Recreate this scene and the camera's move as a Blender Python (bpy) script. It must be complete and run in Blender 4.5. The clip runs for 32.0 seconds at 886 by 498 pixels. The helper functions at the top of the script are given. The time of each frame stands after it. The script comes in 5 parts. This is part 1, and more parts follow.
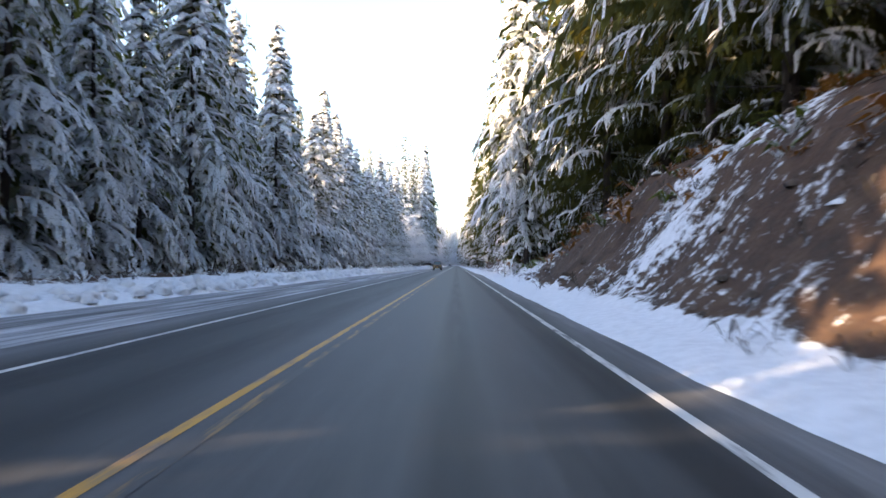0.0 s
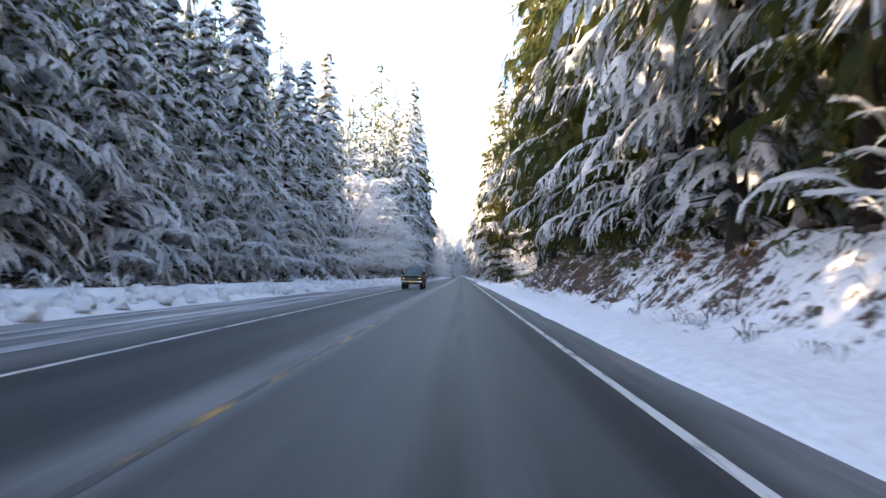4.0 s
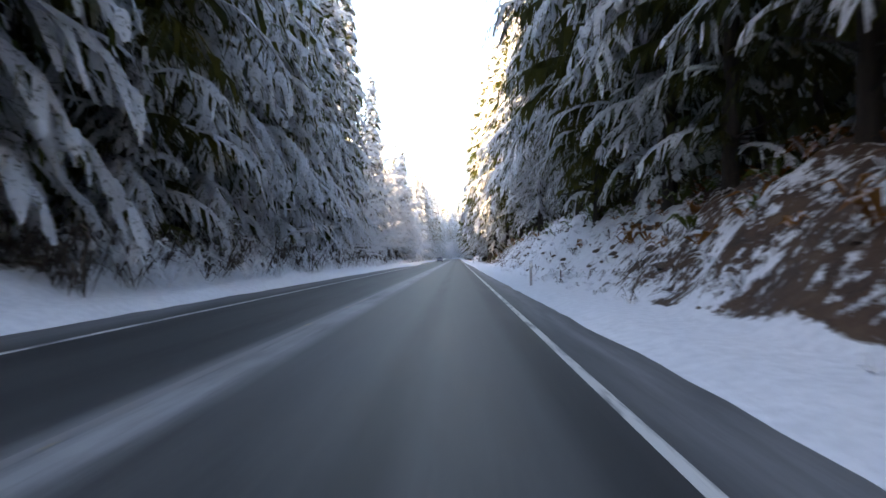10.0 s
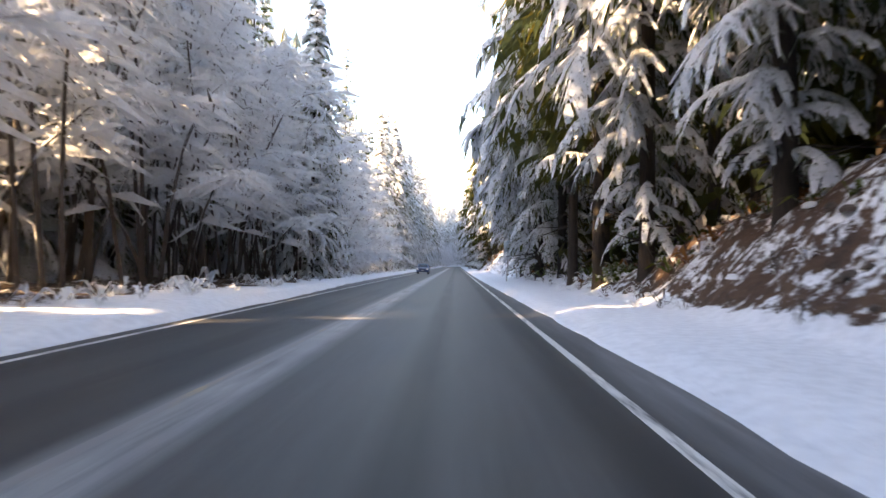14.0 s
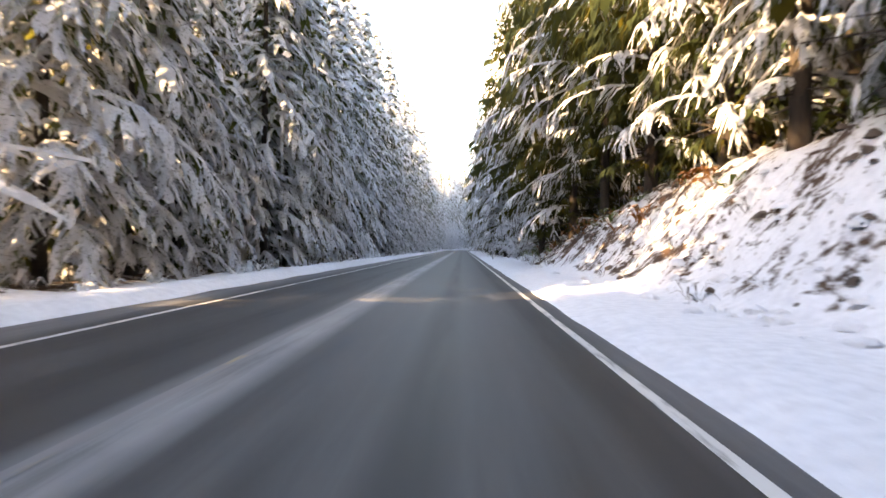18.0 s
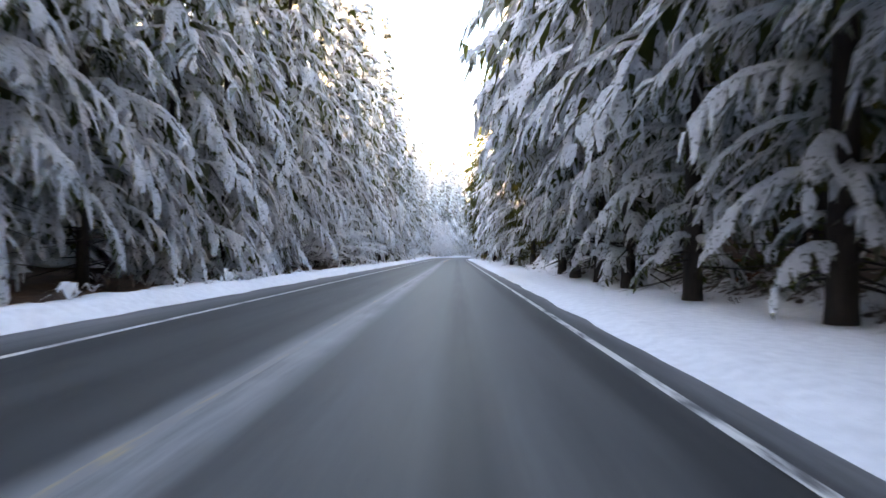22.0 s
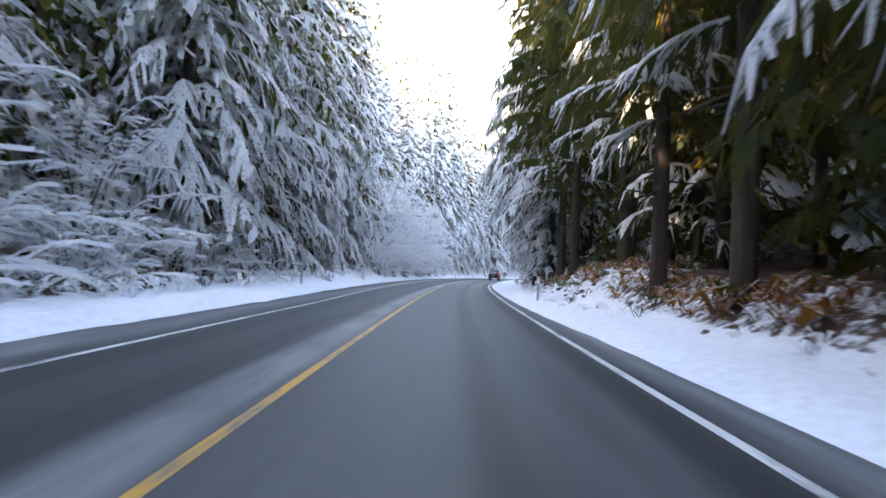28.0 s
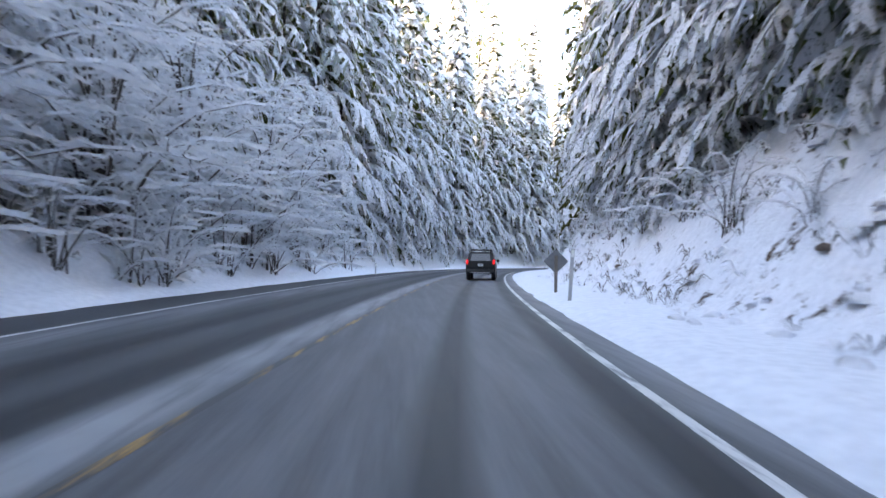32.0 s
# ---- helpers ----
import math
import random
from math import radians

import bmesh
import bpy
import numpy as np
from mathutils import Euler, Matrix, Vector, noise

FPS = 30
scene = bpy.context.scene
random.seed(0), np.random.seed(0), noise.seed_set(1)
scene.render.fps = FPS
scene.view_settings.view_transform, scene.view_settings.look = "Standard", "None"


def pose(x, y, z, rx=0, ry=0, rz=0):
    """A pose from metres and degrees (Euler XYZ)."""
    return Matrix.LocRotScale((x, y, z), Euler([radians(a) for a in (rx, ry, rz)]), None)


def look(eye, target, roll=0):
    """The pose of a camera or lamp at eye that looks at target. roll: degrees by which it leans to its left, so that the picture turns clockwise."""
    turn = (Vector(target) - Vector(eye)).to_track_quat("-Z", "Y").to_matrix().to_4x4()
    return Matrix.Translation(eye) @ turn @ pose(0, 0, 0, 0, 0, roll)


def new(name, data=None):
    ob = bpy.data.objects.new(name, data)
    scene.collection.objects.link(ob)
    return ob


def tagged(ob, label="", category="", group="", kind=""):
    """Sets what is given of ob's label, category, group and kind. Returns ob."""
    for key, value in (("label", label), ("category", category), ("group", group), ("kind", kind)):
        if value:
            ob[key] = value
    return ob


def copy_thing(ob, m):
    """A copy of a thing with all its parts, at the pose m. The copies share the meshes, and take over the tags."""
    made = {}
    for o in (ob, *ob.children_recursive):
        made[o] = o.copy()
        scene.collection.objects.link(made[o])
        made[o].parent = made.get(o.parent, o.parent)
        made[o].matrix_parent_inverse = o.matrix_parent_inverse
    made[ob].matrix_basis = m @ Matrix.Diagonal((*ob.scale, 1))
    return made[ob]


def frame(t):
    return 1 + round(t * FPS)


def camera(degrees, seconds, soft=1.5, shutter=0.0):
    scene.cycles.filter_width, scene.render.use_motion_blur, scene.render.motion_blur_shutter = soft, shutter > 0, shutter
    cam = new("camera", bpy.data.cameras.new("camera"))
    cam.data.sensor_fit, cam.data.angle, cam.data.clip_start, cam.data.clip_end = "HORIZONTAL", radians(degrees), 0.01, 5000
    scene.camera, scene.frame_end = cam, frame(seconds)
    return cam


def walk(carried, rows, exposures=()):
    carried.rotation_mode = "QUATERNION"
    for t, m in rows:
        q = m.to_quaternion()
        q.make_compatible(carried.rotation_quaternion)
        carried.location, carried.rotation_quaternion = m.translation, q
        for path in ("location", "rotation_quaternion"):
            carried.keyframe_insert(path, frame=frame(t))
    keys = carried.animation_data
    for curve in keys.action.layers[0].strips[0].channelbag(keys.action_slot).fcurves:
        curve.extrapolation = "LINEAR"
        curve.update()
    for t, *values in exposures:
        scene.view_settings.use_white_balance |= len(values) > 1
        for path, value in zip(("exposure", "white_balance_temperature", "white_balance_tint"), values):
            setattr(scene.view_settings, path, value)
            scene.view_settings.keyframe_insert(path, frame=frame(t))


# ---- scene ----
cam = camera(68.0, 32.0, shutter=0.2)
PATH = [
    (0, pose(-0.185, -0.00, 1.22, 91.35, -0.34, 1.17)),
    (0.5, pose(-0.073, 10.41, 1.22, 91.06, 0.50, 1.50)),
    (1, pose(0.024, 20.83, 1.22, 91.30, 0.27, 1.63)),
    (1.5, pose(0.021, 31.26, 1.22, 91.63, -0.39, 1.65)),
    (2, pose(0.001, 41.71, 1.22, 91.57, -0.57, 1.70)),
    (2.5, pose(-0.049, 52.20, 1.22, 91.58, -0.41, 1.84)),
    (3, pose(-0.108, 62.72, 1.22, 92.06, -0.46, 1.79)),
    (3.5, pose(-0.082, 73.26, 1.22, 92.37, -0.90, 1.79)),
    (5.5, pose(-0.125, 115.20, 1.22, 91.88, -1.41, 1.38)),
    (6, pose(-0.097, 125.64, 1.22, 91.90, -1.60, 1.28)),
    (6.5, pose(-0.063, 136.08, 1.22, 91.75, -1.62, 1.20)),
    (7, pose(-0.041, 146.53, 1.22, 91.65, -1.57, 1.10)),
    (7.5, pose(-0.000, 157.05, 1.22, 91.22, -1.26, 1.09)),
    (8, pose(0.075, 167.63, 1.22, 91.29, -1.02, 0.83)),
    (8.5, pose(0.121, 178.25, 1.22, 91.53, -1.13, 1.08)),
    (9, pose(0.170, 188.89, 1.22, 91.08, -1.11, 1.17)),
    (9.5, pose(0.246, 199.57, 1.22, 90.55, -0.71, 1.26)),
    (10, pose(0.345, 210.29, 1.22, 90.72, -0.42, 1.26)),
    (10.5, pose(0.403, 220.96, 1.22, 90.65, -0.72, 1.34)),
    (11, pose(0.350, 231.43, 1.22, 90.43, -1.26, 1.22)),
    (11.5, pose(0.263, 241.71, 1.22, 90.62, -1.52, 1.21)),
    (12, pose(0.181, 251.84, 1.22, 90.45, -1.52, 1.18)),
    (12.5, pose(0.097, 261.86, 1.22, 90.27, -1.51, 1.19)),
    (13, pose(0.059, 271.82, 1.22, 90.59, -1.42, 0.98)),
    (13.5, pose(0.088, 281.76, 1.22, 91.23, -1.03, 1.13)),
    (14, pose(0.136, 291.68, 1.22, 91.35, -0.65, 1.12)),
    (14.5, pose(0.208, 301.60, 1.22, 91.47, -0.67, 1.15)),
    (16.5, pose(0.280, 341.95, 1.22, 89.99, -0.88, 1.22)),
    (17, pose(0.256, 352.14, 1.22, 90.12, -1.02, 1.29)),
    (17.5, pose(0.175, 362.35, 1.22, 90.15, -1.06, 1.48)),
    (18, pose(0.090, 372.59, 1.22, 89.87, -0.74, 1.69)),
    (18.5, pose(0.006, 382.84, 1.22, 90.14, -0.23, 1.83)),
    (19, pose(-0.070, 393.10, 1.22, 90.39, -0.13, 1.78)),
    (19.5, pose(-0.078, 403.34, 1.22, 90.28, -0.35, 1.74)),
    (20, pose(-0.120, 413.57, 1.22, 89.85, -0.63, 1.84)),
    (20.5, pose(-0.179, 423.77, 1.22, 90.47, -0.95, 1.71)),
    (21, pose(-0.237, 433.92, 1.22, 90.30, -1.06, 1.57)),
    (21.5, pose(-0.271, 444.06, 1.22, 90.32, -1.02, 1.39)),
    (22, pose(-0.284, 454.20, 1.22, 90.44, -1.09, 1.20)),
    (22.5, pose(-0.303, 464.33, 1.22, 90.45, -1.30, 1.30)),
    (23, pose(-0.313, 474.44, 1.22, 90.70, -1.53, 1.10)),
    (23.5, pose(-0.325, 484.52, 1.22, 90.61, -1.57, 0.99)),
    (24, pose(-0.318, 494.55, 1.22, 90.54, -1.31, 0.70)),
    (24.5, pose(-0.261, 504.53, 1.22, 90.76, -0.79, 0.79)),
    (25, pose(-0.227, 514.45, 1.22, 90.74, -0.19, 0.69)),
    (25.5, pose(-0.219, 524.33, 1.22, 90.52, -0.28, 0.83)),
    (27.5, pose(-0.724, 563.66, 1.22, 91.67, -1.45, 0.73)),
    (28, pose(-0.565, 573.46, 1.22, 91.99, -2.34, 0.72)),
    (28.5, pose(-0.487, 583.22, 1.22, 90.91, -2.42, 0.69)),
    (29, pose(-0.363, 592.93, 1.22, 90.45, -2.42, 0.61)),
    (29.5, pose(-0.140, 602.64, 1.22, 90.33, -2.28, 0.36)),
    (30, pose(0.137, 612.34, 1.22, 90.59, -1.98, 0.51)),
    (30.5, pose(0.543, 622.05, 1.22, 90.52, -1.54, 0.00)),
    (31, pose(1.090, 631.77, 1.22, 90.77, -1.07, -0.78)),
    (31.5, pose(1.685, 641.52, 1.22, 90.80, -0.80, -2.02)),
    (32, pose(2.290, 651.27, 1.22, 90.95, -0.87, -3.45)),
]
# the film's own exposure opens up as less sky comes into view
EXPOSURES = [(0, 2.34, 6800, 15), (3, 2.52, 6850, 15), (6, 2.55, 7200, 15), (10, 2.83, 7600, 17), (14, 2.86, 7850, 18), (17, 2.92, 8400, 18), (18.5, 3.08, 8450, 18), (20, 3.40, 8650, 18), (22, 3.72, 8300, 18), (24, 3.87, 8650, 18), (25, 3.84, 8400, 18), (28, 3.85, 7700, 17), (30, 3.89, 7750, 17), (32, 3.52, 7550, 17)]
walk(cam, PATH, EXPOSURES)

# ---- sky and sun ----
SUN_AZ, SUN_EL = radians(-116), radians(19)      # low winter sun from behind and to the left
world = bpy.data.worlds.new("winter_sky")
scene.world = world
world.use_nodes = True
wn = world.node_tree
sky = wn.nodes.new("ShaderNodeTexSky")
sky.sky_type = "NISHITA"
sky.sun_disc = False
sky.sun_elevation = SUN_EL
sky.sun_rotation = SUN_AZ
sky.air_density, sky.dust_density, sky.ozone_density = 1.0, 1.2, 1.4
wn.links.new(sky.outputs[0], wn.nodes["Background"].inputs[0])
wn.nodes["Background"].inputs[1].default_value = 0.15
sun = new("sun", bpy.data.lights.new("sun", "SUN"))
sun.data.energy, sun.data.angle, sun.data.color = 4.6, radians(0.6), (1.0, 0.76, 0.47)
SUN_DIR = Vector((math.sin(SUN_AZ) * math.cos(SUN_EL), math.cos(SUN_AZ) * math.cos(SUN_EL), math.sin(SUN_EL)))
sun.matrix_world = look((60, 300, 80), Vector((60, 300, 80)) - SUN_DIR)

# ---- materials ----


def material(name, rough=0.8, metal=0.0):
    m = bpy.data.materials.new(name)
    m.use_nodes = True
    b = m.node_tree.nodes["Principled BSDF"]
    b.inputs["Roughness"].default_value = rough
    b.inputs["Metallic"].default_value = metal
    return m, m.node_tree, b


def node(nt, kind, **values):
    n = nt.nodes.new(kind)
    for key, value in values.items():
        n.inputs[key].default_value = value
    return n


def coords(nt, space="Object"):
    return nt.nodes.new("ShaderNodeTexCoord").outputs[space]


def noise_fac(nt, co, scale, detail=4.0, rough=0.6):
    n = node(nt, "ShaderNodeTexNoise", Scale=scale, Detail=detail, Roughness=rough)
    nt.links.new(co, n.inputs["Vector"])
    return n.outputs["Fac"]


def ramp(nt, fac, stops):
    r = nt.nodes.new("ShaderNodeValToRGB")
    while len(r.color_ramp.elements) < len(stops):
        r.color_ramp.elements.new(0.5)
    for e, (p, c) in zip(r.color_ramp.elements, stops):
        e.position, e.color = p, (*c, 1) if len(c) == 3 else c
    nt.links.new(fac, r.inputs[0])
    return r.outputs[0]


def mix(nt, fac, a, b):
    m = nt.nodes.new("ShaderNodeMix")
    m.data_type = "RGBA"
    for sock, v in ((0, fac), (6, a), (7, b)):
        if isinstance(v, (int, float)):
            m.inputs[sock].default_value = v
        elif isinstance(v, tuple):
            m.inputs[sock].default_value = (*v, 1)
        else:
            nt.links.new(v, m.inputs[sock])
    return m.outputs[2]


def calc(nt, op, a, b=0.0, c=0.0, clamp=False):
    m = nt.nodes.new("ShaderNodeMath")
    m.operation, m.use_clamp = op, clamp
    for i, v in enumerate((a, b, c)):
        if isinstance(v, (int, float)):
            m.inputs[i].default_value = v
        else:
            nt.links.new(v, m.inputs[i])
    return m.outputs[0]


def bump(nt, bsdf, fac, strength, dist):
    b = node(nt, "ShaderNodeBump", Strength=strength, Distance=dist)
    nt.links.new(fac, b.inputs["Height"])
    nt.links.new(b.outputs[0], bsdf.inputs["Normal"])


def plain(name, colour, rough=0.6, metal=0.0, vary=0.25, scale=8.0, bumps=0.0):
    m, nt, b = material(name, rough, metal)
    co = coords(nt)
    f = noise_fac(nt, co, scale, 5)
    dark = tuple(c * (1 - vary) for c in colour)
    light = tuple(min(1, c * (1 + vary)) for c in colour)
    nt.links.new(ramp(nt, f, [(0.3, dark), (0.7, light)]), b.inputs["Base Color"])
    if bumps:
        bump(nt, b, noise_fac(nt, co, scale * 4, 5), bumps, 0.02)
    return m


def foliage(name, dark, light, glow, frost=0.0):
    """Needles or fronds: two-tone by noise and by plant, some light passes through; frost: how much snow dust clings to the upper sides."""
    m, nt, b = material(name, 0.75)
    co = coords(nt)
    info = nt.nodes.new("ShaderNodeObjectInfo")
    f = calc(nt, "ADD", noise_fac(nt, co, 1.3, 5), calc(nt, "MULTIPLY_ADD", info.outputs["Random"], 0.24, -0.12))
    c = ramp(nt, f, [(0.32, dark), (0.68, light)])
    thru = mix(nt, 0.65, c, glow)
    if frost:
        sp = nt.nodes.new("ShaderNodeSeparateXYZ")
        nt.links.new(nt.nodes.new("ShaderNodeNewGeometry").outputs["Normal"], sp.inputs[0])
        up = calc(nt, "MULTIPLY_ADD", sp.outputs[2], 0.8, 0.1, clamp=True)
        grain = calc(nt, "MULTIPLY_ADD", noise_fac(nt, co, 7, 6, 0.7), 7.0, -3.4 + frost, clamp=True)
        dust = calc(nt, "MULTIPLY", up, grain)
        c = mix(nt, dust, c, (0.82, 0.84, 0.88))
    nt.links.new(c, b.inputs["Base Color"])
    b.inputs["Specular IOR Level"].default_value = 0.2
    bump(nt, b, noise_fac(nt, co, 38, 3), 0.7, 0.05)
    tr = nt.nodes.new("ShaderNodeBsdfTranslucent")
    nt.links.new(thru, tr.inputs["Color"])
    mx = nt.nodes.new("ShaderNodeMixShader")
    mx.inputs[0].default_value = 0.3
    nt.links.new(b.outputs[0], mx.inputs[1])
    nt.links.new(tr.outputs[0], mx.inputs[2])
    nt.links.new(mx.outputs[0], nt.nodes["Material Output"].inputs[0])
    return m


def snow_mat(name, tone=(0.86, 0.88, 0.92), scale=6.0, deep=0.5, specks=0.0, thru=0.0):
    """Snow; specks: how much of the needles below pokes through."""
    m, nt, b = material(name, 0.7)
    co = coords(nt)
    f = noise_fac(nt, co, scale, 6)
    c = ramp(nt, f, [(0.3, tuple(c * 0.86 for c in tone)), (0.65, tone)])
    if specks:
        poke = calc(nt, "MULTIPLY_ADD", noise_fac(nt, co, 9.0, 4, 0.75), 12.0, -7.5 + specks, clamp=True)
        c = mix(nt, poke, c, (0.05, 0.065, 0.045))
    nt.links.new(c, b.inputs["Base Color"])
    b.inputs["Specular IOR Level"].default_value = 0.25
    bump(nt, b, calc(nt, "ADD", f, noise_fac(nt, co, scale * 6, 4)), deep, 0.08)
    if thru:
        tr = nt.nodes.new("ShaderNodeBsdfTranslucent")
        nt.links.new(c, tr.inputs["Color"])
        mx = nt.nodes.new("ShaderNodeMixShader")
        mx.inputs[0].default_value = thru
        nt.links.new(b.outputs[0], mx.inputs[1])
        nt.links.new(tr.outputs[0], mx.inputs[2])
        nt.links.new(mx.outputs[0], nt.nodes["Material Output"].inputs[0])
    return m


def bark_mat(name, dark, light):
    m, nt, b = material(name, 0.9)
    co = coords(nt)
    mp = node(nt, "ShaderNodeMapping", Scale=(9, 9, 1.2))
    nt.links.new(co, mp.inputs[0])
    f = noise_fac(nt, mp.outputs[0], 2.0, 8, 0.7)
    nt.links.new(ramp(nt, f, [(0.3, dark), (0.7, light)]), b.inputs["Base Color"])
    bump(nt, b, f, 0.9, 0.06)
    return m


SNOW = snow_mat("bough_snow", deep=0.9, specks=0.8, thru=0.16)
NEEDLES = foliage("fir_needles", (0.012, 0.028, 0.012), (0.05, 0.085, 0.03), (0.30, 0.26, 0.03), 0.95)
GREEN_NEEDLES = foliage("green_needles", (0.009, 0.018, 0.009), (0.038, 0.056, 0.022), (0.34, 0.27, 0.03), 0.0)
BARK = bark_mat("fir_bark", (0.014, 0.010, 0.008), (0.055, 0.040, 0.029))
TWIG = bark_mat("alder_twig", (0.05, 0.04, 0.035), (0.16, 0.13, 0.11))
FROST = snow_mat("twig_frost", (0.90, 0.91, 0.93), 9.0, thru=0.38)


def ground_mat():
    m, nt, b = material("snowy_ground", 0.85)
    co = coords(nt)
    at = nt.nodes.new("ShaderNodeAttribute")
    at.attribute_name = "cover"
    big, fine = noise_fac(nt, co, 0.55, 6, 0.65), noise_fac(nt, co, 3.5, 6, 0.65)
    f = calc(nt, "ADD", calc(nt, "MULTIPLY", big, 0.5), calc(nt, "MULTIPLY", fine, 0.5))
    f = calc(nt, "SUBTRACT", calc(nt, "ADD", at.outputs["Fac"], f), 1.0)
    snowy = calc(nt, "MULTIPLY_ADD", f, 16.0, 0.5, clamp=True)
    earth = ramp(nt, noise_fac(nt, co, 1.7, 8, 0.7), [(0.25, (0.018, 0.012, 0.008)), (0.5, (0.075, 0.038, 0.021)), (0.75, (0.14, 0.085, 0.045))])
    white = ramp(nt, noise_fac(nt, co, 5, 6), [(0.3, (0.74, 0.76, 0.80)), (0.6, (0.87, 0.89, 0.93))])
    nt.links.new(mix(nt, snowy, earth, white), b.inputs["Base Color"])
    h = calc(nt, "ADD", calc(nt, "MULTIPLY", snowy, 0.5), noise_fac(nt, co, 7, 7, 0.65))
    bump(nt, b, h, 0.6, 0.12)
    return m


def road_mat():
    """Asphalt by u = metres across / 10, v = metres along / 10: polished wheel tracks, slush by the middle line, dusty shoulders."""
    m, nt, b = material("winter_asphalt", 0.5)
    uv = nt.nodes.new("ShaderNodeUVMap").outputs[0]
    sp = nt.nodes.new("ShaderNodeSeparateXYZ")
    nt.links.new(uv, sp.inputs[0])
    across = calc(nt, "MULTIPLY", sp.outputs[0], 10.0)
    co = coords(nt)
    streak = node(nt, "ShaderNodeMapping", Scale=(1.0, 0.06, 1.0))
    nt.links.new(co, streak.inputs[0])
    long_noise = noise_fac(nt, streak.outputs[0], 3.0, 7, 0.65)
    patch = noise_fac(nt, co, 0.35, 5)
    grit = noise_fac(nt, co, 60, 3)
    base = ramp(nt, long_noise, [(0.3, (0.014, 0.0145, 0.0155)), (0.7, (0.031, 0.032, 0.034))])
    base = mix(nt, calc(nt, "MULTIPLY", grit, 0.3), base, (0.05, 0.05, 0.052))

    def band(centre, half, soft):
        d = calc(nt, "ABSOLUTE", calc(nt, "SUBTRACT", across, centre))
        return calc(nt, "SUBTRACT", 1.0, calc(nt, "DIVIDE", calc(nt, "SUBTRACT", d, half), soft), clamp=True)

    # pale salt and ground-in snow: left of the yellow line, between the wheels, on the shoulders
    wob = calc(nt, "MULTIPLY_ADD", patch, 1.1, 0.15, clamp=True)
    along = calc(nt, "DIVIDE", sp.outputs[1], 90.0)
    # the strip of ground-in snow wanders: left of the yellow line at first, astride it, left of it again in the bend
    lie = ramp(nt, along, [(0.0, (0.60,) * 3), (0.155, (0.62,) * 3), (0.22, (0.38,) * 3), (0.47, (0.40,) * 3), (0.56, (0.47,) * 3), (0.63, (0.72,) * 3)])
    centre = calc(nt, "MULTIPLY_ADD", lie, -1.5, -1.5)
    slush = calc(nt, "MULTIPLY", band(centre, 0.16, 0.32), calc(nt, "MULTIPLY_ADD", long_noise, 2.6, -0.35, clamp=True))
    lies = ramp(nt, along, [(0.0, (0.12,) * 3), (0.065, (0.15,) * 3), (0.09, (0.4,) * 3), (0.19, (0.5,) * 3), (0.22, (0.8,) * 3), (0.50, (0.72,) * 3), (0.54, (0.55,) * 3), (0.66, (0.5,) * 3), (0.70, (0.7,) * 3)])
    slush = calc(nt, "MULTIPLY", calc(nt, "MULTIPLY", slush, wob), lies)
    # dust over the whole lane, wiped off along the wheel tracks
    tracks = calc(nt, "ADD", calc(nt, "ADD", band(-0.2, 0.10, 0.22), band(1.35, 0.12, 0.22)), calc(nt, "ADD", band(-4.7, 0.15, 0.3), band(-3.35, 0.15, 0.3)), clamp=True)
    lane = calc(nt, "MULTIPLY", calc(nt, "SUBTRACT", 1.0, tracks), calc(nt, "MULTIPLY_ADD", long_noise, 0.30, -0.06, clamp=True))
    more = ramp(nt, along, [(0.0, (0.3,) * 3), (0.69, (0.3,) * 3), (0.715, (0.72,) * 3)])
    lane = calc(nt, "MULTIPLY", calc(nt, "MULTIPLY", lane, more), 3.3, clamp=True)
    sides = calc(nt, "GREATER_THAN", across, -2.2)
    between = calc(nt, "MULTIPLY", lane, calc(nt, "MULTIPLY_ADD", sides, 0.6, 0.4))
    sh = calc(nt, "ADD", band(2.35, 0.12, 0.55), band(-6.2, 0.15, 0.7), clamp=True)
    sh = calc(nt, "MULTIPLY", sh, calc(nt, "MULTIPLY_ADD", long_noise, 1.5, -0.25, clamp=True))
    pale = calc(nt, "ADD", calc(nt, "ADD", slush, between), calc(nt, "MULTIPLY", sh, 0.55), clamp=True)
    nt.links.new(mix(nt, pale, base, (0.36, 0.37, 0.385)), b.inputs["Base Color"])
    nt.links.new(calc(nt, "MULTIPLY_ADD", long_noise, 0.3, 0.45), b.inputs["Roughness"])
    b.inputs["Specular IOR Level"].default_value = 0.28
    bump(nt, b, grit, 0.25, 0.01)
    return m


def paint_mat(name, colour, left=-2.1, under=(0.10, 0.10, 0.105)):
    m, nt, b = material(name, 0.6)
    co = coords(nt)
    st = node(nt, "ShaderNodeMapping", Scale=(1.0, 0.12, 1.0))
    nt.links.new(co, st.inputs[0])
    worn = calc(nt, "MULTIPLY_ADD", noise_fac(nt, st.outputs[0], 5, 8, 0.7), 6.0, left, clamp=True)
    nt.links.new(mix(nt, worn, under, colour), b.inputs["Base Color"])
    return m


